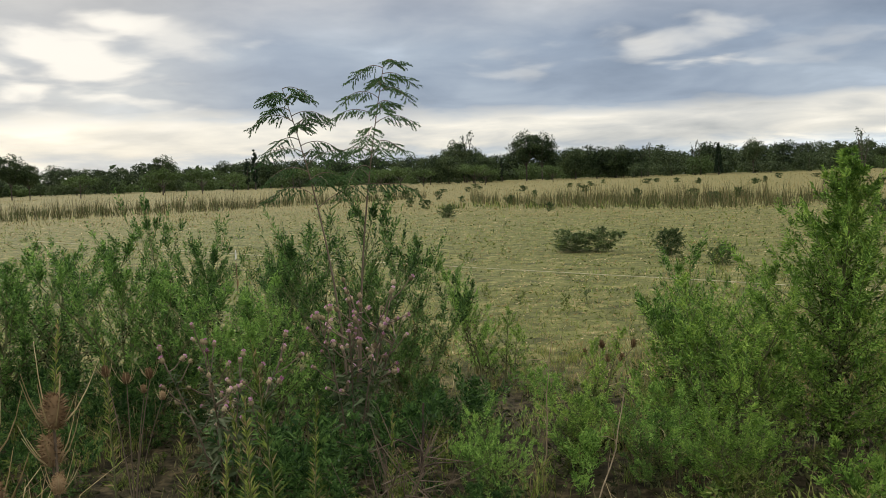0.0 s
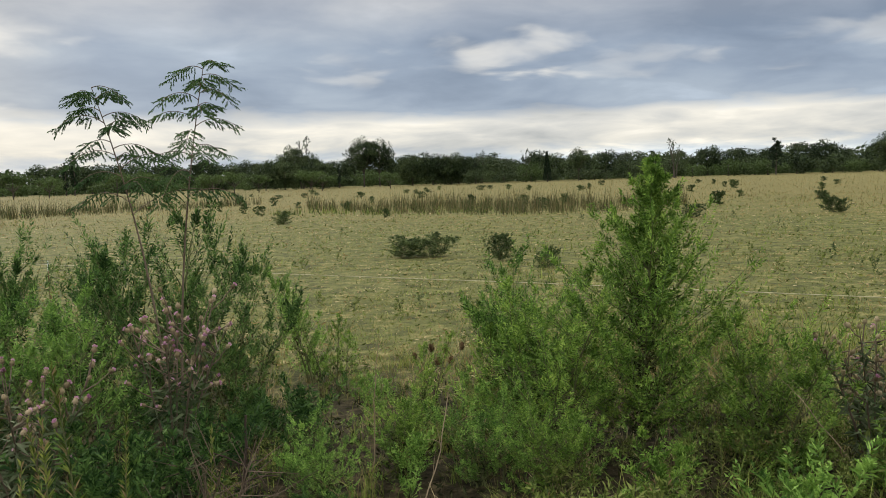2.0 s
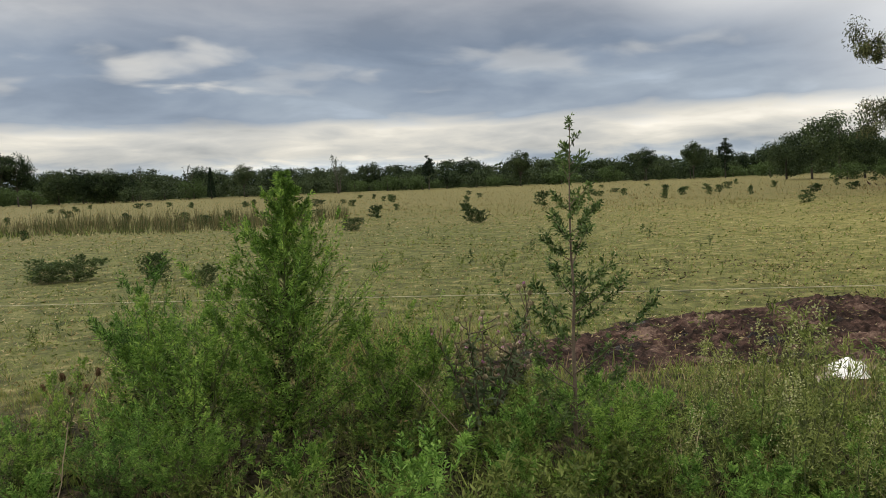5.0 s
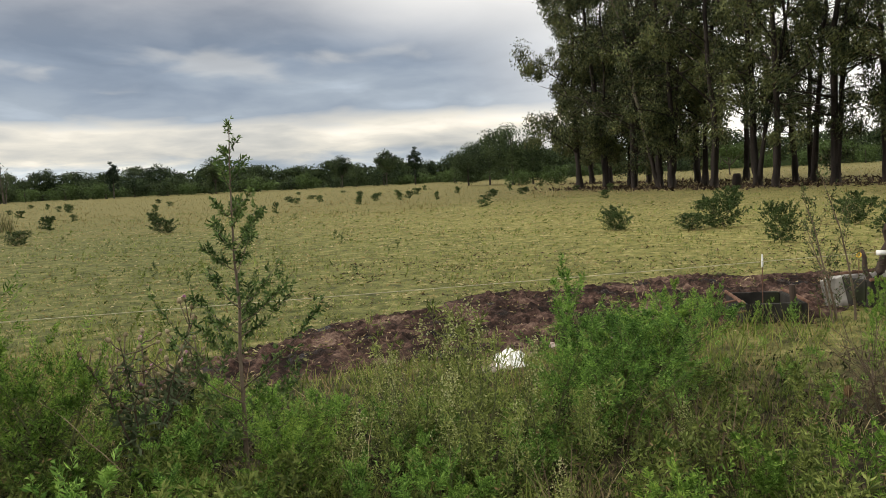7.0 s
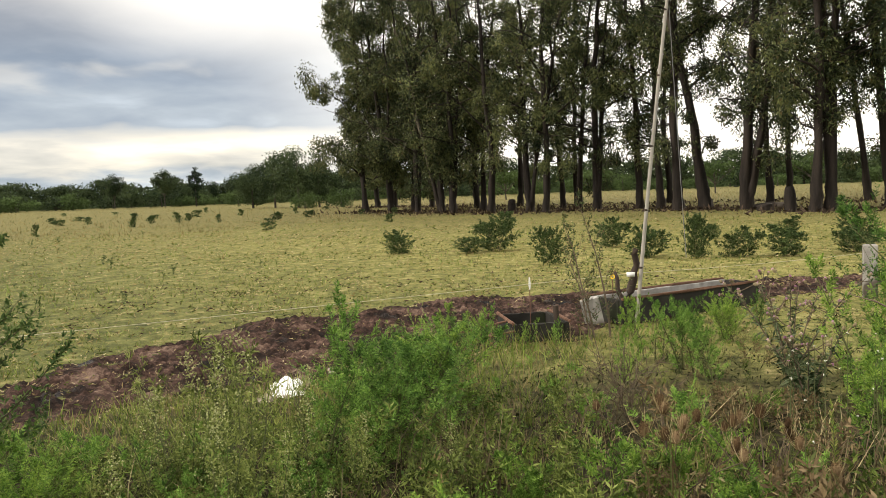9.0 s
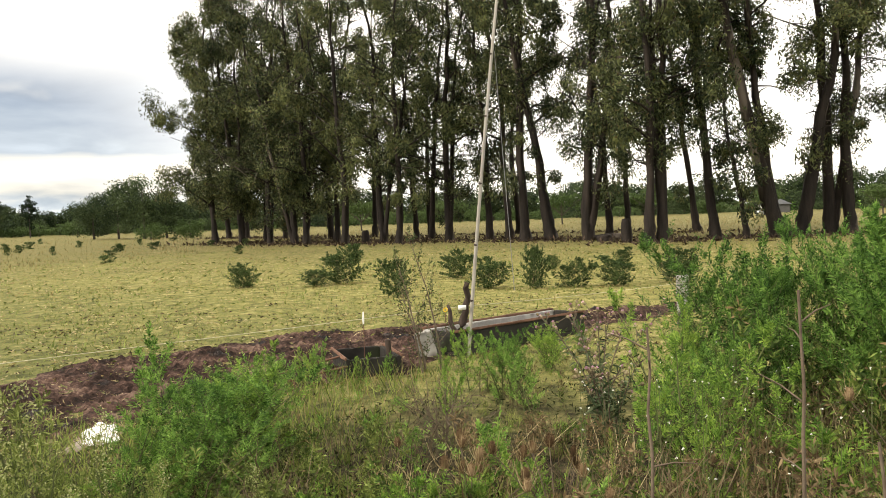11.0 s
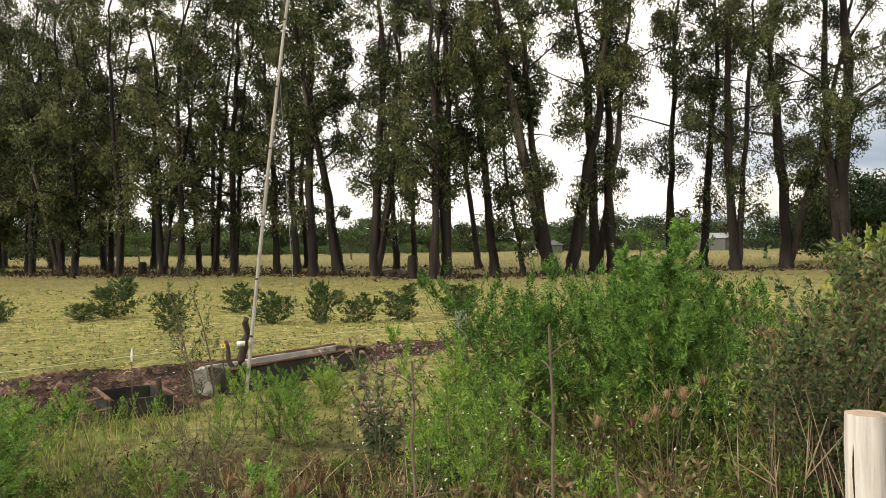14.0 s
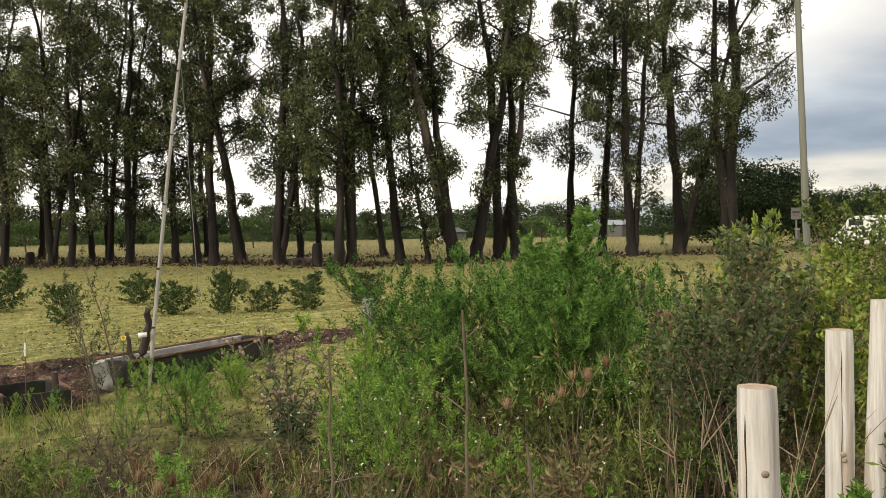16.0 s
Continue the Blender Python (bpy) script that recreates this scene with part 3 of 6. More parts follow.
def bush(seed, h, spread, branches, subs, per, leaf, shape="cone", stems=1, rise=0.55, stem_r=0.012, low=0.06, clear=0.0, spray=0.8, plume=0.22, gather=1.0, inner=None, frond=False):
    """A plant with main stems, curved side branches, branchlets and small leaves: (wood, leaves)."""
    rng = np.random.default_rng(seed)
    wood, green = Soup(), Soup()
    for s in range(stems):
        hs = h * (1 if s == 0 else rng.uniform(0.6, 0.95))
        base = np.array([*rng.normal(size=2) * 0.05 * (stems > 1) * (1 + spread), -0.03])
        tilt = np.array([*rng.normal(size=2) * (0.05 if stems == 1 else 0.22) * h, 0])
        t = np.linspace(0, 1, 9)[:, None]
        line = base + t * [0, 0, hs] + t ** 1.5 * tilt + np.cumsum(rng.normal(size=(9, 3)) * [0.012, 0.012, 0] * hs, 0) * 0.6
        wood.tube(line, stem_r * (1 - 0.85 * t[:, 0]), 5)
        n = max(3, branches // stems)
        f = np.clip(low + clear + (0.985 - low - clear) * np.linspace(0, 1, n) ** gather + rng.normal(size=n) * 0.02, low, 0.995)
        pos = np.stack([np.interp(f, t[:, 0], line[:, k]) for k in range(3)], -1)
        az = np.arange(n) * 2.4 + rng.uniform(-0.6, 0.6, n)
        up = np.clip(rise + 0.5 * f + rng.normal(size=n) * 0.12, -0.1, 1.35)
        d = np.stack([np.cos(az) * np.cos(up), np.sin(az) * np.cos(up), np.sin(up)], -1)
        bl = spread * profile(f, shape) * (rng.uniform(0.65, 1.12, n) if shape != "cone" else rng.uniform(0.42, 1.15, n))
        thin = np.clip((1 - f) * 1.7 + 0.05, 0, 1) if shape == "cone" else np.ones(n)
        q = np.linspace(0, 1, 4)
        arms = pos[:, None] + d[:, None] * (bl[:, None] * q)[..., None] + (np.array([0, 0, 0.28]) * (bl[:, None] * q ** 2)[..., None])
        for arm, length in zip(arms, bl):
            wood.tube(arm, stem_r * 0.42 * np.array([1, 0.7, 0.45, 0.2]) * min(1, 0.4 + length), 3)
        # dark withered leaves near the stems stand in for the shade within
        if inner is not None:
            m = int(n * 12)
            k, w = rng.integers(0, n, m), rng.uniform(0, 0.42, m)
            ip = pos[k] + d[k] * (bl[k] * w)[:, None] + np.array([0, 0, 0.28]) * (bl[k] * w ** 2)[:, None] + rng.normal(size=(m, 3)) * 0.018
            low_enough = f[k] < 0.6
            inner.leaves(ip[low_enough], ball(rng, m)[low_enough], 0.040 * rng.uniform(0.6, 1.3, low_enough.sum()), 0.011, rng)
        u = rng.uniform(0.12, 1, (n, subs))
        sp = pos[:, None] + d[:, None] * (bl[:, None] * u)[..., None] + np.array([0, 0, 0.28]) * (bl[:, None] * u ** 2)[..., None]
        sd = unit(0.65 * d[:, None] + 0.55 * ball(rng, n * subs).reshape(n, subs, 3) + [0, 0, 0.35])
        sl = (bl[:, None] * plume * (1.12 - u) + (0.03 + 0.012 * h) * (0.35 + 0.65 * thin[:, None]))
        if frond:
            # feathery sprays: leaflets in two ranks along each branchlet, shorter towards its tip
            u[:, 0], sd[:, 0] = 0.97, unit(d + [0, 0, 0.45])
            sp[:, 0] = pos + d * (bl * 0.97)[:, None] + np.array([0, 0, 0.28]) * (bl * 0.94)[:, None]
            w = (np.arange(per) + rng.uniform(0, 1, (n, subs, per))) / per
            rank = unit(np.cross(sd, ball(rng, n * subs).reshape(n, subs, 3)))[:, :, None] * np.where(np.arange(per) % 2, 1.0, -1.0)[:, None]
            lp = sp[:, :, None] + sd[:, :, None] * (sl[..., None] * w)[..., None] + np.array([0, 0, 0.16]) * (sl[..., None] * w ** 2)[..., None]
            ld = unit(0.75 * sd[:, :, None] + 0.85 * rank + 0.38 * ball(rng, n * subs * per).reshape(n, subs, per, 3))
            kept = rng.uniform(0, 1, n * subs * per) < np.repeat(np.clip(thin + 0.25, 0, 1), subs * per)
            m = int(kept.sum())
            taper = (1.3 - 0.85 * w).reshape(-1)[kept]
            green.slivers(lp.reshape(-1, 3)[kept], ld.reshape(-1, 3)[kept], leaf[0] * taper * rng.uniform(0.7, 1.25, m), leaf[1] * rng.uniform(0.7, 1.2, m), rng)
            continue
        w = rng.uniform(0, 1, (n, subs, per))
        lp = sp[:, :, None] + sd[:, :, None] * (sl[..., None] * w)[..., None]
        ld = unit(0.6 * sd[:, :, None] + spray * ball(rng, n * subs * per).reshape(n, subs, per, 3))
        m = n * subs * per
        kept = rng.uniform(0, 1, m) < np.repeat(thin, subs * per)
        m = int(kept.sum())
        green.leaves(lp.reshape(-1, 3)[kept], ld.reshape(-1, 3)[kept], leaf[0] * rng.uniform(0.6, 1.25, m), leaf[1] * rng.uniform(0.7, 1.2, m), rng)
    return wood, green


def plant(name, made, wood_mat, leaf_mat, label, category, group="", leaf_name="foliage"):
    ob = thing(name, 0, 0, 0, label, category, group)
    part("stem", made[0], wood_mat, ob)
    part(leaf_name, made[1], leaf_mat, ob)
    return ob


def settle(ob, x, y, turn=0.0, size=1.0, tall=None):
    """Moves a finished thing to its place on the ground."""
    ob.matrix_basis = pose(x, y, float(ground_z(x, y)), 0, 0, turn) @ Matrix.Diagonal((size, size, tall or size, 1))
    return ob


def spread_out(makers, spots, group=""):
    """Spots are (x, y, height factor, turn); the first of each kind is moved, further ones are copies."""
    used = set()
    for n, (x, y, size, *rest) in enumerate(spots):
        ob = makers[n % len(makers)]
        wide = rest[0] if rest else size
        if ob in used:
            placed(ob, x, y, (n * 137) % 360, wide, tall=size)
        else:
            settle(ob, x, y, (n * 137) % 360, wide, size)
            used.add(ob)


# ---- feathery wormwood bushes of the verge ----
def wormwood(seed, h, spread, branches, subs, per, mat, label, shape="round", stems=3, leaf=(0.037, 0.0084), **more):
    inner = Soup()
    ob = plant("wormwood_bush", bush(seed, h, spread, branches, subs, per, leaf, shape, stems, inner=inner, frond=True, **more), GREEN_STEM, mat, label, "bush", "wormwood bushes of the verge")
    part("withered_foliage", inner, INNER_SHADE, ob, "withered inner leaves, dark to stand in for shade")
    return ob


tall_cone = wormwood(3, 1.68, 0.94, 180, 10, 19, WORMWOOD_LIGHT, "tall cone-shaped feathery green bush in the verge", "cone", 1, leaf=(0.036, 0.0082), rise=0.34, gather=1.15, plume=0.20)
settle(tall_cone, 2.24, 4.62)
W_ROUND = [wormwood(11 + n, 1.0, 0.56, 78, 8, 18, (WORMWOOD_LIGHT, WORMWOOD_SHADED, WORMWOOD, WORMWOOD_HALF_SHADE)[n], "bushy feathery green wormwood in the roadside verge", "round", 4) for n in range(4)]
W_PLUME = [wormwood(21 + n, 1.0, 0.30, 46, 7, 14, (WORMWOOD, WORMWOOD_LIGHT)[n], "slender feathery green weed in the roadside verge", "spire", 3) for n in range(2)]
W_BIG = wormwood(31, 1.86, 1.16, 210, 12, 20, WORMWOOD_HALF_SHADE, "broad tall feathery bright green bush beside the fence", "cone", 3, leaf=(0.048, 0.0108), rise=0.34, gather=1.2, plume=0.22)
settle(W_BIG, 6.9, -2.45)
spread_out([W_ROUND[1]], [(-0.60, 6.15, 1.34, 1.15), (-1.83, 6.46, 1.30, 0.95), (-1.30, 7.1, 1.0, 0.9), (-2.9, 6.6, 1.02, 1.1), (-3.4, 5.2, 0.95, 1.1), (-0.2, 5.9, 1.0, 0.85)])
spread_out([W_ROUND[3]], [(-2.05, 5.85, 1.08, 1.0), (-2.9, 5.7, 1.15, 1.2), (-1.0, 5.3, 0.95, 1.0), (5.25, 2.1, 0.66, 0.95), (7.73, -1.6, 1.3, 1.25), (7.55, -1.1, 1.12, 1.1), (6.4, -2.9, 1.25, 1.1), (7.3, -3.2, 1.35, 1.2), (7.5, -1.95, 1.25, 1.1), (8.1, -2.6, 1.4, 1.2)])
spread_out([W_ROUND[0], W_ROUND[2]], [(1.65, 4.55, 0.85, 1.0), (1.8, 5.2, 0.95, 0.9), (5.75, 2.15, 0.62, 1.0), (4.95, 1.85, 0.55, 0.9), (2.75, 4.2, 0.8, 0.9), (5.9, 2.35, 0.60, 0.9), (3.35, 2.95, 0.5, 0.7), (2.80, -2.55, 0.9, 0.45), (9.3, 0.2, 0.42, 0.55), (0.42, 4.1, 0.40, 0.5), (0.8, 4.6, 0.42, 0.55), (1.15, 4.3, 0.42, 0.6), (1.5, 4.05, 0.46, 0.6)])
spread_out(W_PLUME, [(0.4, 6.85, 0.84), (1.75, 5.3, 0.98), (5.2, 2.3, 0.92), (5.42, -0.82, 0.95), (5.55, -0.62, 0.8), (0.55, 6.6, 0.6), (4.6, 2.2, 0.70), (8.2, 0.85, 0.55), (7.7, 0.5, 0.66), (7.05, 2.45, 0.6), (7.4, 0.3, 0.6),
                     (5.2, -1.0, 0.75), (2.50, -2.15, 1.0), (2.70, -2.40, 1.1), (6.3, -0.9, 0.9), (7.0, -0.8, 1.0), (6.9, -1.4, 1.1), (7.3, 0.95, 0.5), (8.6, 0.4, 0.5), (8.75, 2.75, 0.36), (8.45, 2.55, 0.42), (9.35, 1.15, 0.45), (9.7, 0.7, 0.42), (9.9, 0.25, 0.42), (10.4, -0.1, 0.4), (1.2, 5.8, 0.5), (8.5, 2.35, 0.30), (8.62, 2.1, 0.28), (8.75, 1.85, 0.26), (8.4, 2.6, 0.32)])


# ---- horseweed: single stems with long narrow leaves ----
def horseweed(seed, h):
    rng = np.random.default_rng(seed)
    wood, green = Soup(), Soup()
    t = np.linspace(0, 1, 7)[:, None]
    line = t * [0, 0, h] + t ** 2 * [*rng.normal(size=2) * 0.06, 0] - [0, 0, 0.03]
    wood.tube(line, 0.006 * (1 - 0.8 * t[:, 0]), 5)
    n = 170
    f = rng.uniform(0.08, 1, n) ** 0.8
    p = np.stack([np.interp(f, t[:, 0], line[:, k]) for k in range(3)], -1)
    az = np.arange(n) * 2.4
    up = 0.5 + 0.75 * f + rng.normal(size=n) * 0.12
    d = np.stack([np.cos(az) * np.cos(up), np.sin(az) * np.cos(up), np.sin(up)], -1)
    green.leaves(p, d, (0.115 - 0.075 * f) * rng.uniform(0.8, 1.2, n), 0.008, rng, 0.4, 0.15)
    return wood, green


HORSEWEED = [plant("horseweed", horseweed(41 + n, 1.0), GREEN_STEM, TALL_GRASS, "upright green weed with narrow leaves along one stem", "weed", "horseweed stems", "leaves") for n in range(3)]
spread_out(HORSEWEED, [(-0.49, 3.3, 1.0), (-0.63, 3.05, 0.74), (-0.39, 3.5, 0.76), (-0.67, 3.55, 0.76), (-0.55, 3.15, 0.85), (-0.1, 3.75, 0.6), (-0.9, 3.5, 0.7), (3.25, -0.2, 0.55), (4.6, -0.35, 0.6), (3.9, -0.8, 0.75), (4.1, -1.35, 0.7), (-1.5, 4.2, 0.9), (-1.9, 4.4, 0.95),
                       (5.0, -2.3, 0.95), (5.2, -2.7, 1.1), (6.0, -2.2, 1.15), (4.4, -1.9, 0.8), (2.2, 3.7, 0.45)])


# ---- thistles with pink flower heads ----
def bud_soup(rng, r=0.0115):
    s = Soup()
    t = np.linspace(0, 1, 5)
    s.tube(np.stack([t * 0, t * 0, t * r * 2.2], -1), r * np.array([0.35, 0.95, 1.0, 0.75, 0.55]), 7)
    p = ball(rng, 30) * r * [0.9, 0.9, 1] + [0, 0, r]
    return s.leaves(p, unit(p - [0, 0, r * 0.8] + ball(rng, 30) * 0.004), r * 0.7, r * 0.2, rng)


def tuft_soup(rng, r=0.0120):
    n = 46
    d = unit(np.stack([rng.normal(size=n) * 0.55, rng.normal(size=n) * 0.55, np.ones(n)], -1))
    return Soup().leaves(np.tile([0, 0, 0.019], (n, 1)) + d * 0.002, d, r * rng.uniform(0.9, 1.3, n), r * 0.28, rng, 0.8)


_rng = np.random.default_rng(5)
BUD, TUFT = bud_soup(_rng).mesh("flower_head"), tuft_soup(_rng).mesh("petals")
BUD.materials.append(THISTLE_BUD)
TUFT.materials.append(PINK)


def thistle(seed, h, spread, heads, pink, label, lean=(0, 0), leafy=1.0):
    rng = np.random.default_rng(seed)
    ob = thing("thistle", 0, 0, 0, label, "thistle", "thistles of the verge")
    wood, green = Soup(), Soup()
    tips = []
    for k in range(7):
        az = k * 2.4 + rng.uniform(-0.4, 0.4)
        out = spread * rng.uniform(0.25, 0.95)
        end = np.array([math.cos(az) * out + lean[0] * rng.uniform(0.3, 1), math.sin(az) * out + lean[1] * rng.uniform(0.3, 1), h * rng.uniform(0.72, 0.98)])
        t = np.linspace(0, 1, 7)[:, None]
        line = t * end + np.sin(t * np.pi) * [0, 0, 0.12 * h] * (out / spread) - [0, 0, 0.03] * (1 - t)
        wood.tube(line, 0.008 * (1 - 0.75 * t[:, 0]), 5)
        for b in range(max(2, heads // 7)):
            f = rng.uniform(0.45, 0.95)
            p = np.array([np.interp(f, t[:, 0], line[:, i]) for i in range(3)])
            d = unit(np.array([*rng.normal(size=2), rng.uniform(0.5, 1.6)]))
            e = p + d * rng.uniform(0.06, 0.2) * h
            wood.tube(np.stack([p, (p + e) / 2 + [0, 0, -0.01], e]), [0.004, 0.0032, 0.0026], 4)
            tips.append((e, d))
        tips.append((line[-1], unit(line[-1] - line[-2])))
        n = int(90 * leafy)
        f = rng.uniform(0.02, 0.9, n)
        p = np.stack([np.interp(f, t[:, 0], line[:, i]) for i in range(3)], -1)
        green.leaves(p, unit(ball(rng, n) + [0, 0, 0.25]), (0.13 - 0.09 * f) * rng.uniform(0.5, 1.2, n), (0.022 - 0.012 * f), rng, 0.4, 0.2)
    part("stem", wood, THISTLE_STEM, ob)
    part("leaves", green, THISTLE_LEAF, ob)
    for n, (e, d) in enumerate(tips):
        head = part("flower_head", BUD, THISTLE_BUD, ob)
        head.matrix_basis = Matrix.Translation(e) @ Vector(d).to_track_quat("Z", "Y").to_matrix().to_4x4() @ Matrix.Scale(rng.uniform(0.8, 1.25), 4)
        if rng.random() < pink:
            part("petals", TUFT, PINK, head, "pink petals")
    return ob


THISTLE_STEM = BROWN_STEM
settle(thistle(51, 1.08, 0.42, 70, 0.7, "sprawling thistle with many small pink flower heads", (0.1, -0.1)), -0.36, 4.62)
settle(thistle(52, 0.84, 0.45, 42, 0.75, "thistle leaning over with pink flower heads"), -0.95, 4.2)
settle(thistle(53, 0.90, 0.34, 70, 0.12, "grey-green thistle gone to seed, few pink flowers", leafy=1.3), 3.12, 3.85)
settle(thistle(54, 0.95, 0.62, 60, 0.8, "tall thistle with pink flower heads near the trough", leafy=0.7), 7.75, -0.3)
settle(thistle(55, 0.62, 0.4, 35, 0.35, "thistle with pink flower heads in low weeds"), 6.6, -0.35)
settle(thistle(56, 0.55, 0.3, 28, 0.2, "grey-green thistle gone to seed, few pink flowers", leafy=1.6), 3.55, 4.25)


# ---- teasels ----
def teasel_head(seed, r=0.0165, tall=0.056):
    rng = np.random.default_rng(seed)
    core = Soup()
    t = np.linspace(0, 1, 9)
    core.tube(np.stack([0 * t, 0 * t, t * tall], -1), r * np.sqrt(np.clip(1 - (2 * t - 0.9) ** 2 * 0.85, 0.05, 1)), 10)
    n = 420
    f, az = rng.uniform(0, 1, n), rng.uniform(0, 2 * np.pi, n)
    rr = r * np.sqrt(np.clip(1 - (2 * f - 0.9) ** 2 * 0.85, 0.05, 1)) * 0.9
    p = np.stack([rr * np.cos(az), rr * np.sin(az), f * tall], -1)
    d = unit(np.stack([np.cos(az), np.sin(az), (f - 0.25) * 1.2], -1))
    core.leaves(p, d, 0.010 * rng.uniform(0.7, 1.3, n), 0.0022, rng, 0.3)
    spines = Soup()
    for k in range(8):
        a = k * 0.785 + rng.uniform(-0.25, 0.25)
        s = np.linspace(0, 1, 5)[:, None]
        reach = rng.uniform(0.05, 0.11)
        out = np.array([math.cos(a), math.sin(a), 0])
        spines.tube(s * out * reach * 0.7 + s ** 2 * [0, 0, reach * rng.uniform(0.7, 1.4)], 0.0024 * (1 - 0.8 * s[:, 0]), 3)
    return core.mesh("head"), spines.mesh("bracts")


HEADS = [teasel_head(61 + n) for n in range(2)]
for core, spines in HEADS:
    core.materials.append(TEASEL)
    spines.materials.append(STRAW)


def teasel(seed, h, spots, label, leafy=0):
    """spots: offsets and heights of the heads from the base."""
    rng = np.random.default_rng(seed)
    ob = thing("teasel", 0, 0, 0, label, "teasel", "dry teasels")
    for n, (dx, dy, z, size) in enumerate(spots):
        t = np.linspace(0, 1, 6)[:, None]
        line = t * [0, 0, z] + t ** 1.6 * [dx, dy, 0] - [0, 0, 0.03] * (1 - t)
        part("stem", Soup().tube(line, 0.0042 * (1 - 0.45 * t[:, 0]) * size, 5), BROWN_STEM, ob)
        core, spines = HEADS[n % 2]
        head = part("head", core, TEASEL, ob)
        head.matrix_basis = Matrix.Translation((dx, dy, z)) @ pose(0, 0, 0, rng.uniform(-9, 9), rng.uniform(-9, 9), rng.uniform(0, 360)) @ Matrix.Scale(size, 4)
        tagged(part("bract_ring", spines, STRAW, head, "curved straw-coloured spines"), kind="stuff")
    if leafy:
        n = leafy
        p = np.stack([rng.normal(size=n) * 0.12, rng.normal(size=n) * 0.12, rng.uniform(0.03, h * 0.55, n)], -1)
        part("leaves", Soup().leaves(p, unit(ball(rng, n) * [1, 1, 0.5]), rng.uniform(0.06, 0.15, n), 0.013, rng, 0.35, 0.35), STRAW, ob, "withered straw-coloured leaves")
    return ob


settle(teasel(71, 1.15, [(0.0, 0.0, 1.085, 1.3), (-0.014, 0.012, 1.000, 1.2), (0.004, -0.008, 0.945, 0.75)], "tall brown dried teasel with bristly heads"), -0.655, 1.98)
settle(teasel(72, 1.1, [(0.0, 0.0, 0.97, 1.35), (-0.02, 0.03, 1.07, 1.2), (-0.09, 0.0, 1.17, 1.0)], "tall brown dried teasel with bristly heads"), -0.69, 1.79)
settle(teasel(73, 0.75, [(0, 0, 0.70, 0.9), (0.09, 0.05, 0.71, 0.9), (-0.1, 0.02, 0.73, 0.9), (0.04, 0.1, 0.63, 0.7), (0.16, 0.0, 0.62, 0.7)], "brown dried teasel among green weeds"), -1.32, 3.98)
settle(teasel(74, 0.4, [(0, 0, 0.36, 1), (0.11, 0.02, 0.34, 1), (0.22, 0.0, 0.36, 1), (0.05, 0.05, 0.25, 1), (0.16, 0.1, 0.24, 1), (-0.12, 0.05, 0.3, 0.9)], "low brown teasel clump at the field's edge", 40), 1.25, 6.05)


def teasel_clump(seed, n, radius, h):
    rng = np.random.default_rng(seed)
    return [(*(rng.normal(size=2) * radius), h * rng.uniform(0.7, 1.12), rng.uniform(0.85, 1.25)) for _ in range(n)]


settle(teasel(75, 0.42, teasel_clump(1, 10, 0.17, 0.46), "clump of dried teasels with pale withered leaves", 90), 4.62, 0.36)
settle(teasel(76, 0.42, teasel_clump(2, 11, 0.17, 0.43), "clump of dried teasels with pale withered leaves", 100), 4.60, -0.06)
settle(teasel(77, 0.7, teasel_clump(3, 8, 0.12, 0.8), "dried brown teasels in the overgrown verge", 60), 4.9, -1.85)
settle(teasel(78, 0.6, teasel_clump(4, 4, 0.05, 0.95), "dried brown teasels in the overgrown verge", 20), 5.6, -2.75)


# ---- pale-flowered asters ----
def aster(seed, h):
    rng = np.random.default_rng(seed)
    made = bush(seed, h, 0.26, 34, 6, 4, (0.050, 0.008), "spire", 3, rise=0.7, stem_r=0.008)
    heads = Soup()
    n = 330
    f = rng.uniform(0.42, 1.05, n)
    az, r = rng.uniform(0, 2 * np.pi, n), np.abs(rng.normal(size=n)) * 0.085 * (1.25 - f)
    p = np.stack([r * 2.2 * np.cos(az), r * 2.2 * np.sin(az), f * h], -1)
    heads.leaves(p, unit(ball(rng, n) + [0, 0, 0.5]), 0.015, 0.011, rng)
    ob = plant("aster_weed", made, GREEN_STEM, ASTER_LEAF, "branching weed with small whitish flower buds", "weed", "pale-budded weeds", "leaves")
    tagged(part("bud_spray", heads, SEED, ob, "small whitish buds"), kind="stuff")
    return ob


spread_out([aster(81, 0.85), aster(82, 0.85)], [(4.06, 2.39, 1.05), (4.09, 2.72, 0.9), (3.9, 2.4, 1.0), (3.85, 2.75, 0.75), (3.6, 2.2, 0.75), (4.3, 2.15, 0.8), (3.75, 1.95, 0.6), (4.5, 3.4, 0.62), (4.15, 1.75, 0.6), (3.5, 1.6, 0.45), (4.4, 1.4, 0.5), (3.3, 2.5, 0.6)])


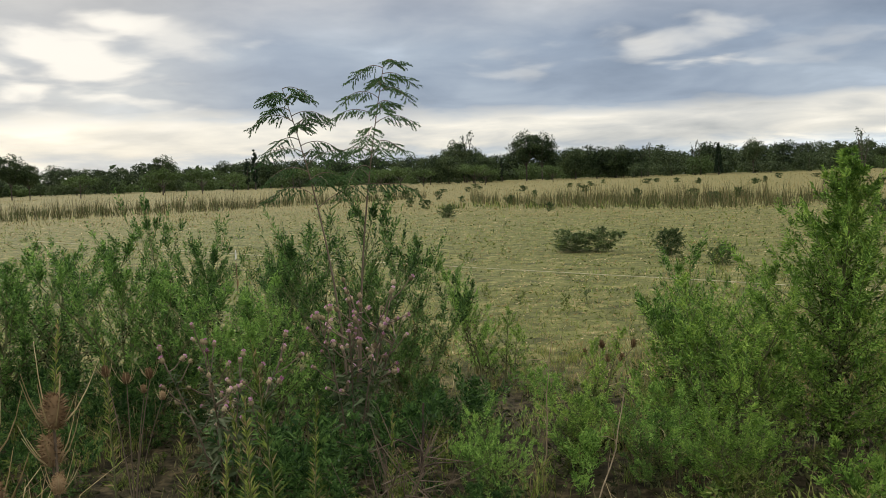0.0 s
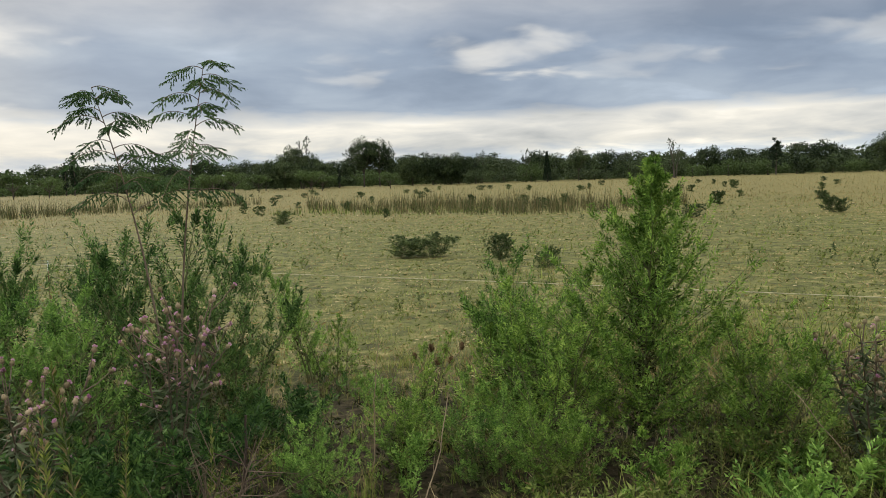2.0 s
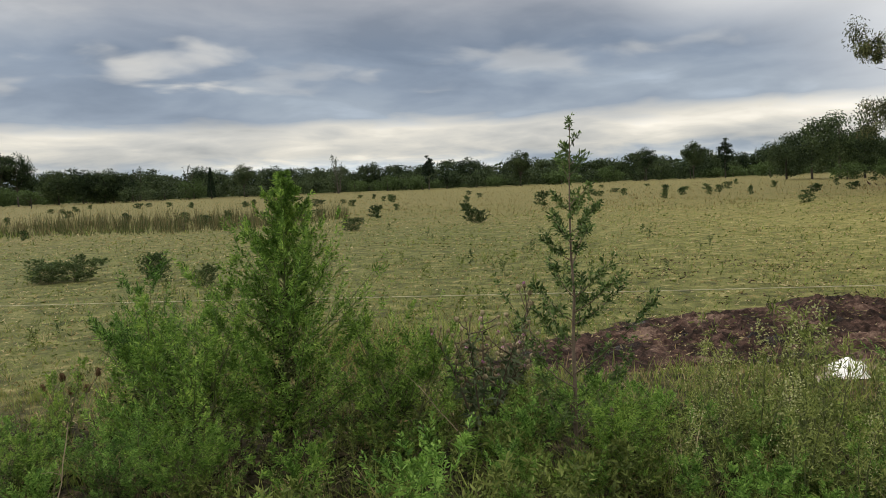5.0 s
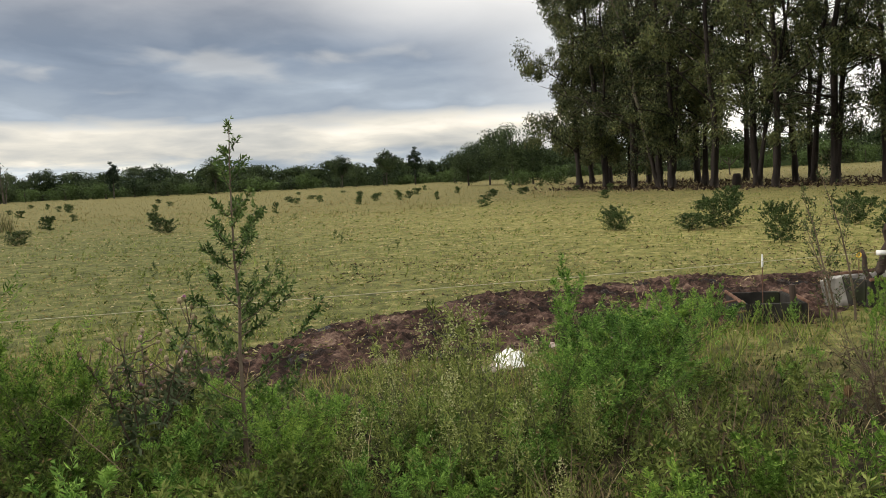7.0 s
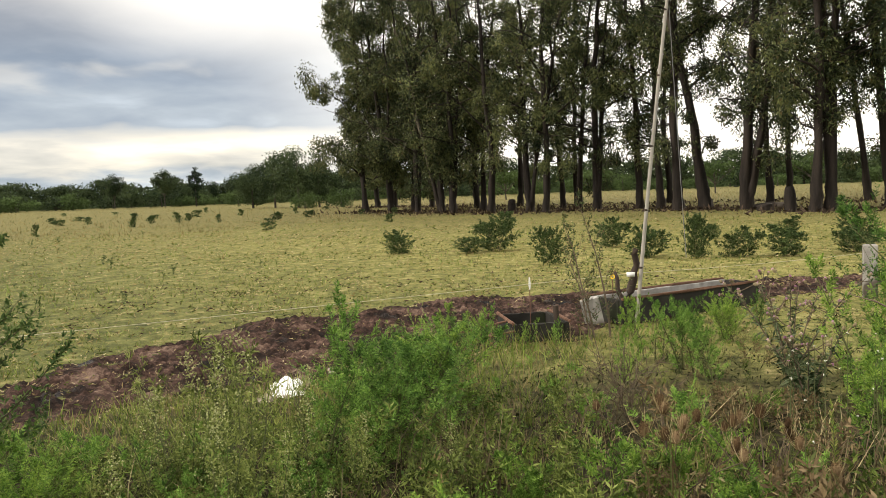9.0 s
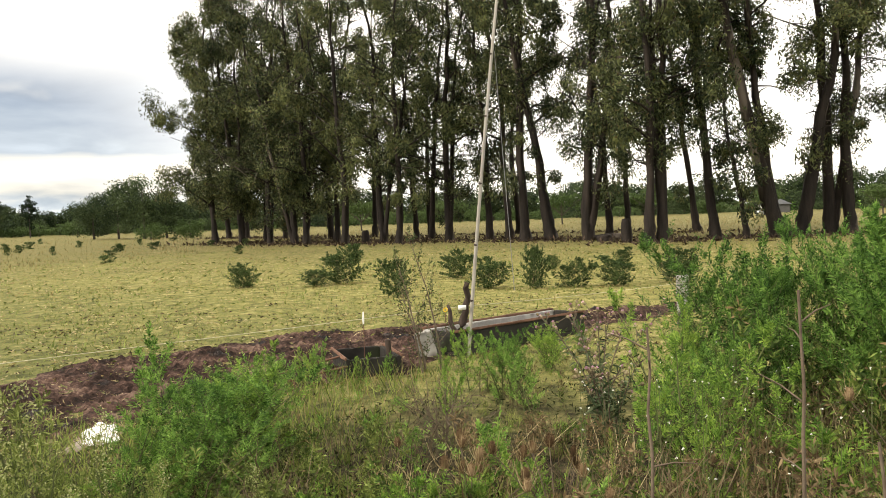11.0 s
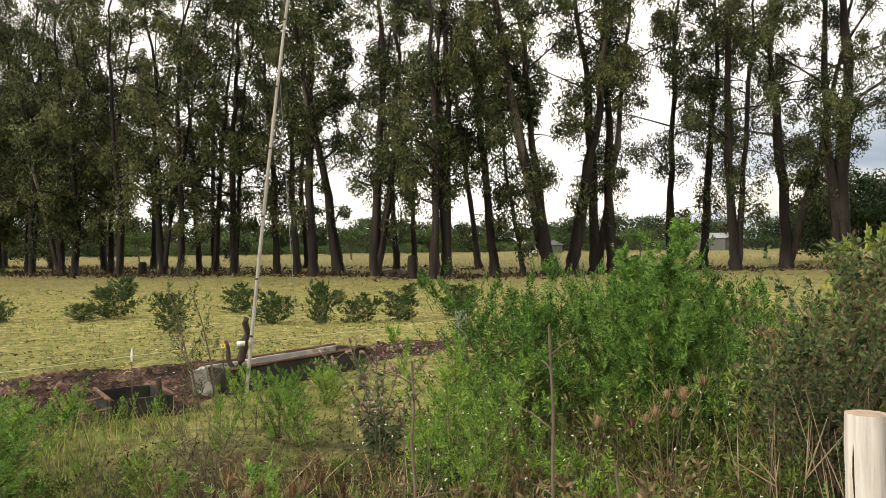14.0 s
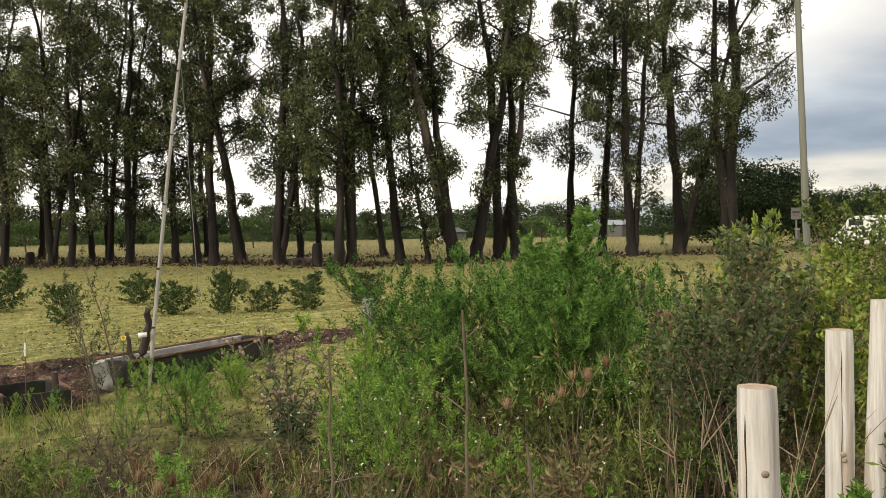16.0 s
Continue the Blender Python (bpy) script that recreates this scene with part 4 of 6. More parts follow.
# ---- saplings ----
def locust_sapling(seed, h, lean, label):
    """A bare thin stem with drooping pinnate leaves at the top."""
    rng = np.random.default_rng(seed)
    ob = thing("locust_sapling", 0, 0, 0, label, "sapling", "slender saplings")
    t = np.linspace(0, 1, 10)[:, None]
    line = t * [0, 0, h] + t ** 2 * [lean[0], lean[1], 0] - [0, 0, 0.03] * (1 - t)
    wood = Soup().tube(line, 0.011 * (1 - 0.8 * t[:, 0]), 6)
    green = Soup()
    for k in range(19):
        f = 0.66 + 0.34 * (k / 18) ** 0.8
        p = np.array([np.interp(f, t[:, 0], line[:, i]) for i in range(3)])
        az = k * 2.4 + rng.uniform(-0.5, 0.5)
        reach = rng.uniform(0.24, 0.42) * (1.25 - 0.75 * (f - 0.66) / 0.34)
        s = np.linspace(0, 1, 8)[:, None]
        stalk = p + s * [math.cos(az) * reach, math.sin(az) * reach, rng.uniform(0.3, 0.9) * reach] - s ** 2 * [0, 0, rng.uniform(0.4, 0.9) * reach]
        wood.tube(stalk, 0.003 * (1 - 0.6 * s[:, 0]), 4)
        out = np.array([math.cos(az), math.sin(az), 0])
        side = np.array([-out[1], out[0], 0])
        for g in np.linspace(0.25, 1, 10):
            q = np.array([np.interp(g, s[:, 0], stalk[:, i]) for i in range(3)])
            for sgn in (-1, 1):
                d = unit(side * sgn + out * 0.55 + [0, 0, rng.uniform(-1.1, -0.2)])
                pin = np.linspace(0.1, 1, 9)[:, None] * d * rng.uniform(0.07, 0.10) + q
                green.leaves(np.repeat(pin, 2, 0), unit(np.repeat([d], 18, 0) * 0.7 + ball(rng, 18) * 0.35 + [0, 0, -0.25]), 0.022, 0.0065, rng)
    part("stem", wood, BROWN_STEM, ob)
    part("leaves", green, LOCUST, ob)
    return ob


settle(locust_sapling(91, 2.2, (-0.34, 0.0), "slender locust sapling with drooping feathery leaves"), -0.50, 5.5)
settle(locust_sapling(92, 2.36, (0.24, 0.0), "taller slender locust sapling with drooping feathery leaves"), -0.44, 5.62)

young = plant("young_tree", bush(95, 1.94, 0.74, 40, 14, 14, (0.032, 0.011), "cone", 1, rise=0.28, stem_r=0.014, low=0.12, plume=0.10, gather=0.9), BROWN_STEM, SAPLING_LEAF,
              "thin young tree with sparse branches of small leaves", "sapling", "slender saplings")
settle(young, 3.36, 3.3, 40)


# ---- dead stalks and twiggy plants ----
def dead_stalk(seed, h, lean, r, twigs, label, mat):
    rng = np.random.default_rng(seed)
    t = np.linspace(0, 1, 9)[:, None]
    line = t * [0, 0, h] + t * [*lean, 0] + np.cumsum(rng.normal(size=(9, 3)) * [0.008, 0.008, 0], 0) - [0, 0, 0.03] * (1 - t)
    ob = thing("dry_stalk", 0, 0, 0, label, "stalk", "dry stalks")
    part("stem", Soup().tube(line, r * (1 - 0.55 * t[:, 0]), 6, cap=True), mat, ob)
    for _ in range(twigs):
        f = rng.uniform(0.15, 0.95)
        p = np.array([np.interp(f, t[:, 0], line[:, i]) for i in range(3)])
        d = unit(np.array([*rng.normal(size=2), rng.uniform(-0.1, 1.0)])) * rng.uniform(0.06, 0.2)
        part("twig", Soup().tube(np.stack([p, p + d * 0.5 + [0, 0, 0.01], p + d]), np.array([0.4, 0.3, 0.15]) * r, 4), mat, ob)
    return ob


settle(dead_stalk(101, 1.33, (-0.02, 0.04), 0.010, 5, "tall dry brown stalk standing in the verge", BROWN_STEM), 3.68, -0.98)
settle(dead_stalk(102, 1.2, (0.02, 0.0), 0.009, 9, "tall dry brown stalk standing in the verge", BROWN_STEM), 3.62, -0.49)
settle(dead_stalk(103, 0.86, (0.0, 0.06), 0.011, 3, "short dry brown stalk standing in the verge", BROWN_STEM), 3.42, -1.2)
settle(dead_stalk(104, 0.75, (0.06, 0.05), 0.004, 4, "leaning straw-coloured stalk in the verge", PALE_STEM), 0.62, 4.4)
settle(dead_stalk(105, 0.62, (0.22, 0.1), 0.004, 3, "leaning straw-coloured stalk in the verge", PALE_STEM), 0.75, 3.75)
settle(dead_stalk(106, 0.5, (-0.35, 0.2), 0.004, 5, "fallen straw-coloured stalk in the verge", PALE_STEM), 3.0, 3.6)
settle(dead_stalk(107, 0.55, (0.0, 0.0), 0.012, 12, "dark dead weed stem", DARK_WOOD), 0.02, 4.05)


def twiggy(seed, h, spread, label, mat, n=16):
    rng = np.random.default_rng(seed)
    ob = thing("bare_twigs", 0, 0, 0, label, "twigs", "bare twiggy weeds")
    s = Soup()
    for k in range(n):
        az, out = k * 2.4, spread * rng.uniform(0.2, 1)
        t = np.linspace(0, 1, 6)[:, None]
        line = t * [0, 0, h * rng.uniform(0.6, 1)] + t ** 1.4 * [math.cos(az) * out, math.sin(az) * out, 0] + rng.normal(size=(6, 3)) * 0.008 - [0, 0, 0.03] * (1 - t)
        s.tube(line, 0.0027 * (1 - 0.7 * t[:, 0]), 4)
        for _ in range(4):
            i = rng.integers(2, 5)
            d = unit(line[i] - line[i - 1] + rng.normal(size=3) * 0.09) * rng.uniform(0.1, 0.25)
            s.tube(np.stack([line[i], line[i] + d * 0.5, line[i] + d]), [0.003, 0.0025, 0.0012], 3)
    part("twig_tangle", s, mat, ob)
    return ob


settle(twiggy(111, 1.2, 0.28, "bare pale branching twigs beside a post", PALE_STEM, 9), 3.15, -1.9)
settle(twiggy(112, 1.1, 0.25, "bare pale branching twigs beside a post", PALE_STEM, 7), 3.3, -1.68)
settle(twiggy(113, 0.5, 0.4, "tangle of dead twigs on the ground", BROWN_STEM, 18), -0.05, 3.75)
settle(twiggy(114, 0.6, 0.45, "tangle of dead brown stems", BROWN_STEM, 26), 6.0, 0.75)
bare = plant("dry_shrub", bush(115, 1.5, 0.40, 48, 7, 6, (0.030, 0.012), "spire", 3, rise=0.7, stem_r=0.014), BROWN_STEM, GREY_LEAF, "tall half-dead twiggy shrub by the trough", "shrub", "", "leaves")
settle(bare, 9.3, 1.55)


# ---- shrubs beside the posts ----
dark_bush = plant("grey_bush", bush(121, 1.5, 0.75, 100, 9, 7, (0.048, 0.022), "round", 5, stem_r=0.014), BROWN_STEM, GREY_LEAF, "dense grey-green bush with small leaves, browning", "bush", "", "leaves")
settle(dark_bush, 5.5, -3.0)
placed(dark_bush, 6.0, -3.7, 80, 0.95)
placed(dark_bush, 4.75, -2.75, 200, 0.72)
yellow = plant("yellow_shrub", bush(122, 1.25, 0.55, 40, 7, 8, (0.065, 0.034), "round", 4, stem_r=0.01), BROWN_STEM, YELLOW_LEAF, "shrub with broad yellow-green leaves", "shrub", "yellow-green shrubs", "leaves")
settle(yellow, 5.85, -4.0)
placed(yellow, 7.4, -4.5, 60, 0.75, tall=1.35)
placed(yellow, 5.2, -3.9, 140, 0.8, tall=0.85)
placed(yellow, 8.6, -6.2, 200, 1.1)
leafy = plant("leafy_shrub", bush(123, 1.9, 1.1, 90, 9, 8, (0.07, 0.035), "round", 5, stem_r=0.016), BROWN_STEM, FORB, "dense leafy green shrub on the verge", "shrub", "", "leaves")
settle(leafy, 11.8, -8.9)
placed(leafy, 13.5, -11.5, 70, 1.1)
placed(leafy, 10.2, -8.3, 150, 0.7)


# ---- dark shrubs out in the pasture ----
def shrub(seed, label):
    return plant("pasture_shrub", bush(seed, 1.0, 0.60, 78, 10, 7, (0.060, 0.030), "round", 3, rise=0.12, stem_r=0.006, low=0.02, plume=0.3), BROWN_STEM, SHRUB_LEAF, label, "shrub", "dark shrubs in the pasture", "leaves")


SHRUBS = [shrub(131 + n, "low dark green shrub standing in grazed grass") for n in range(3)]
spread_out(SHRUBS, [(20.9, 8.9, 0.62, 0.75), (21.8, 6.35, 0.98, 1.0), (17.85, 4.0, 0.76, 0.66), (22.9, 3.5, 0.74, 0.85), (19.6, 2.15, 0.68, 0.85), (19.2, 1.05, 0.9, 0.66), (19.45, 0.2, 0.62, 0.7), (19.85, -0.75, 0.64, 0.85), (21.0, 6.9, 0.4, 0.8),
                    (3.25, 17.5, 0.48, 0.75), (2.75, 17.8, 0.42, 0.8), (4.42, 16.1, 0.5, 0.55), (4.84, 14.4, 0.36, 0.4), (19.6, 26.6, 0.6, 0.9), (14.4, 27.2, 0.45, 0.7), (0.05, 33.7, 0.5, 0.7),
                    (27.5, -1.2, 0.5, 0.6), (25.5, 1.0, 0.4, 0.5), (20.5, -2.2, 0.55, 0.8), (30.0, 9.5, 0.4, 0.6), (23.3, -2.6, 0.6, 0.8)])
tuft_rng = np.random.default_rng(9)
small = plant("small_shrub", bush(141, 0.8, 0.55, 22, 6, 5, (0.12, 0.075), "round", 2, rise=0.1, stem_r=0.004, low=0.02, plume=0.35), BROWN_STEM, SHRUB_LEAF, "small dark bush scattered in dry grass", "shrub", "small bushes in the dry grass", "leaves")
settle(small, 33.0, 38.0)
for _ in range(95):
    a, r = radians(tuft_rng.uniform(-8, 68)), tuft_rng.uniform(36, 120)
    x, y = 0.5 + r * math.sin(a), r * math.cos(a)
    placed(small, x, y, tuft_rng.uniform(0, 360), tuft_rng.uniform(0.4, 0.9) * (0.6 + r / 140), tall=tuft_rng.uniform(0.35, 0.75))


# ---- electric fence, trough, posts ----
def curve_line(a, b, sag, n=14):
    t = np.linspace(0, 1, n)[:, None]
    return np.array(a) * (1 - t) + np.array(b) * t - [0, 0, sag] * (4 * t * (1 - t))


CORNER = (10.62, 1.33, 0.555)
cord = Soup().tube(np.vstack([curve_line((-9.0, 18.0, 0.60), (2.6, 8.0, 0.57), 0.02), curve_line((2.6, 8.0, 0.57), CORNER, 0.015)[1:], curve_line(CORNER, (13.4, -1.5, 0.56), 0.02)[1:]]), np.full(40, 0.0036), 5)
electric = thing("electric_fence", 0, 0, 0, "thin pale electric fence cord strung across the pasture", "fence")
part("cord", cord, ROPE, electric)


def step_post(x, y, z, mat, label):
    ob = thing("fence_stake", x, y, 0, label, "stake", "electric fence stakes")
    part("rod", Soup().tube([(0, 0, -0.05), (0, 0, z - 0.05)], [0.005, 0.005], 6, cap=True), RUST, ob)
    part("insulator", Soup().tube([(0, 0, z - 0.09), (0, 0, z - 0.04), (0, 0, z), (0, 0, z + 0.05)], [0.008, 0.013, 0.011, 0.006], 8, cap=True), mat, ob)
    return ob


for x, y in ((9.55, 2.32), (-3.2, 13.0)):
    step_post(x, y, 0.57, WHITE_PLASTIC, "thin rusty stake with a white insulator holding the cord")
ring = thing("ring_insulator", 10.36, 1.52, 0.0, "yellow ring insulator on a thin stake", "insulator")
part("rod", Soup().tube([(0, 0, -0.05), (0, 0, 0.50)], [0.005, 0.005], 6, cap=True), RUST, ring)
a = np.linspace(0, 2 * np.pi, 17)
part("ring", Soup().tube(np.stack([0.010 * np.sin(a), 0.022 * np.cos(a), 0.54 + 0.022 * np.sin(a)], -1), np.full(17, 0.006), 6), YELLOW_PLASTIC, ring, "yellow plastic ring")

rod = thing("long_rod", 10.22, 1.24, 0.0, "long pale bamboo rod standing at a slant", "rod")
top = np.array([0.15, -0.80, 6.6])
t = np.linspace(0, 1, 24)[:, None]
part("shaft", Soup().tube(t * top + [0, 0, -0.05] + np.sin(t * 2.8) * [0, 0.05, 0], 0.023 * (1 - 0.4 * t[:, 0]), 10, cap=True), POLE_WOOD, rod)
for f in (0.10, 0.2, 0.31, 0.43, 0.54, 0.66):
    c = f * top + [0, 0.05 * math.sin(2.8 * f), 0]
    d = unit(top) * 0.012
    part("node_ring", Soup().tube([c - d, c, c + d], np.array([0.023, 0.028, 0.023]) * (1 - 0.38 * f), 10), DARK_WOOD, rod)
part("clip", Soup().boxes((-0.05, 0.00, 0.56), (-0.015, 0.09, 0.61)), WHITE_PLASTIC, rod, "white plastic clip holding the cord")
part("guy_wire", Soup().tube(curve_line((0.09, -0.42, 3.6), (0.30, -0.55, 0.75), 0.05), np.full(14, 0.004), 4), WIRE, rod)

stump_post = thing("gnarled_post", 10.38, 1.36, 0.0, "gnarled dark rotting post leaning on the rod", "post")
rng = np.random.default_rng(17)
t = np.linspace(0, 1, 12)[:, None]
part("trunk", Soup().tube(t * [-0.05, -0.12, 0.92] + rng.normal(size=(12, 3)) * 0.012 - [0, 0, 0.05], 0.062 * (1 - 0.45 * t[:, 0]), 9, 0.12, rng, True), DARK_WOOD, stump_post)
part("side_limb", Soup().tube(t * [0.06, 0.14, 0.62] + rng.normal(size=(12, 3)) * 0.01 - [0, 0, 0.05], 0.045 * (1 - 0.5 * t[:, 0]), 8, 0.12, rng, True), DARK_WOOD, stump_post)


def slab(name, parent, length, wide, tall, x, y, z, mat, label=""):
    bm = bmesh.new()
    bmesh.ops.create_cube(bm, size=1.0)
    bmesh.ops.scale(bm, vec=(length, wide, tall), verts=bm.verts)
    bmesh.ops.subdivide_edges(bm, edges=[e for e in bm.edges if e.calc_length() > max(length, wide) * 0.9], cuts=10)
    r = random.Random(name + str(x) + str(y))
    for v in bm.verts:
        v.co += Vector((0, r.uniform(-1, 1), r.uniform(-1, 1))) * 0.004
    bmesh.ops.bevel(bm, geom=[e for e in bm.edges if len(e.link_faces) == 2 and e.calc_face_angle(0) > 1], offset=0.008, segments=2, affect="EDGES")
    me = bpy.data.meshes.new(name)
    bm.to_mesh(me)
    bm.free()
    ob = part(name, me, mat, parent, label)
    ob.location = (x, y, z)
    return ob


def trough(x, y, turn, length, wide, tall, thick, label, iron, pale):
    """An open basin of four walls and a floor; its origin is the middle of the base."""
    ob = thing("water_trough", x, y, float(ground_z(x, y)), label, "trough", "", turn)
    slab("floor_slab", ob, length, wide, thick, 0, 0, thick / 2, SHADED_CONCRETE)
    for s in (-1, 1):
        # walls in shade get the darkened concrete, the far wall the material passed in
        slab("long_wall", ob, length, thick, tall - thick, 0, s * (wide / 2 - thick / 2), thick + (tall - thick) / 2, pale if s > 0 else SHADED_CONCRETE)
        slab("end_wall", ob, thick, wide - 2 * thick - 0.006, tall - thick, s * (length / 2 - thick / 2), 0, thick + (tall - thick) / 2, SHADED_CONCRETE)
        slab("rim_strip", ob, length + 0.03, 0.03, 0.03, 0, s * (wide / 2 + 0.004), tall + 0.012, iron, "rusty iron edge")
    return ob


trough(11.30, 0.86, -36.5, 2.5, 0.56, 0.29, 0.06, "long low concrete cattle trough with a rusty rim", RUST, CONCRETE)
trough(9.35, 2.25, 28, 0.85, 0.60, 0.19, 0.05, "small square concrete basin with a rusty rim, half overgrown", RUST, SHADED_CONCRETE)
tilted = thing("concrete_slab", 10.10, 1.72, 0.0, "tilted pale concrete slab at the trough's end", "slab", "", 102)
slab("plate", tilted, 0.22, 0.06, 0.36, 0, 0, 0.14, CONCRETE).rotation_euler = (radians(-8), radians(12), 0)
for x, y, dx, dy, z in ((9.0, 2.45, -0.75, 0.85, 0.20), (8.9, 2.25, -0.7, 0.8, 0.13)):
    pipe = thing("iron_pipe", x, y, 0.0, "thin rusty iron pipe lying against the basin", "pipe", "rusty pipes")
    part("tube", Soup().tube([(0, 0, z), (dx / 2, dy / 2, z * 0.6), (dx, dy, 0.01)], [0.012, 0.012, 0.012], 8, cap=True), RUST, pipe)
short = thing("short_stake", 9.15, 1.93, 0.0, "short dark wooden stake beside the basin", "stake")
part("shaft", Soup().tube([(0, 0, -0.05), (0.005, 0, 0.18), (0, 0.01, 0.36)], [0.035, 0.034, 0.03], 8, 0.05, np.random.default_rng(3), True), DARK_WOOD, short)
gate_post = thing("corner_post", 13.0, -1.53, 0.0, "pale squared concrete post at the fence's end", "post")
slab("shaft", gate_post, 0.19, 0.17, 0.72, 0, 0, 0.34, CONCRETE)


def round_post(x, y, h, r, seed, lean):
    """A debarked trunk: slightly bent, out of round, cracked along the grain, sawn across the top."""
    rng = np.random.default_rng(seed)
    ob = thing("wooden_post", x, y, 0, "whitish debarked round wooden fence post, cracked and weathered", "post", "row of fence posts", seed * 50)
    t = np.linspace(0, 1, 20)[:, None]
    ang = np.linspace(0, 2 * np.pi, 40, endpoint=False)
    line = t * [lean[0], lean[1], h] + np.sin(t * 5 + seed) * [0.005, 0.004, 0] - [0, 0, 0.06] * (1 - t)
    rr = r * (1.06 - 0.10 * t) * (1 + 0.030 * np.sin(2 * ang + seed) + 0.018 * np.sin(5 * ang + t * 3) + 0.010 * rng.normal(size=(20, 40)))
    for crack, deep in ((6, 0.16), (17, 0.07), (29, 0.09)):
        rr[:, crack] *= 1 - deep
    rr[-1] *= 0.965
    ringv = line[:, None] + np.stack([rr * np.cos(ang), rr * np.sin(ang), 0 * rr], -1)
    i, j = np.meshgrid(np.arange(19), np.arange(40), indexing="ij")
    k = (j + 1) % 40
    part("shaft", Soup().add(ringv, np.stack([i * 40 + j, i * 40 + k, (i + 1) * 40 + k, (i + 1) * 40 + j], -1)), POST_WOOD, ob, smooth=False)
    topv = np.vstack([ringv[-1], ringv[-1] * [0.5, 0.5, 1] + line[-1] * [0.5, 0.5, 0] + [0, 0, 0.003], [line[-1] + [0, 0, 0.004]]])
    q, p2 = np.arange(40), np.arange(0, 40, 2)
    part("sawn_top", Soup().add(topv, np.vstack([np.stack([q, (q + 1) % 40, (q + 1) % 40 + 40, q + 40], -1), np.stack([p2 + 40, p2 + 41, (p2 + 2) % 40 + 40, np.full(20, 80)], -1)])), CUT_WOOD, ob, "brown sawn end grain")
    for crack in (6, 29):
        strip = ringv[(2 if crack == 6 else 6):-1, crack] + np.array([math.cos(ang[crack]), math.sin(ang[crack]), 0]) * 0.0016 + rng.normal(size=(len(ringv[(2 if crack == 6 else 6):-1]), 3)) * [0.0012, 0.0012, 0]
        part("crack", Soup().tube(strip, rng.uniform(0.0008, 0.0026, len(strip)), 4), CRACK, ob, "dark crack along the grain")
    for n in range(3):
        az, z = rng.uniform(0, 6.28), h * rng.uniform(0.45, 0.92)
        c = np.array([lean[0] * z / h + math.cos(az) * r * 0.985, lean[1] * z / h + math.sin(az) * r * 0.985, z])
        out = np.array([math.cos(az), math.sin(az), 0])
        part("knot", Soup().tube([c - out * 0.006, c - out * 0.001, c + out * 0.001], [0.011, 0.009, 0.004], 8, cap=True), CUT_WOOD, ob)
    return ob


round_post(2.44, -1.45, 1.225, 0.0485, 1, (0.0, 0.005))
round_post(3.33, -2.34, 1.24, 0.050, 2, (0.01, 0.02))
round_post(4.16, -3.16, 1.265, 0.052, 3, (-0.01, 0.035))


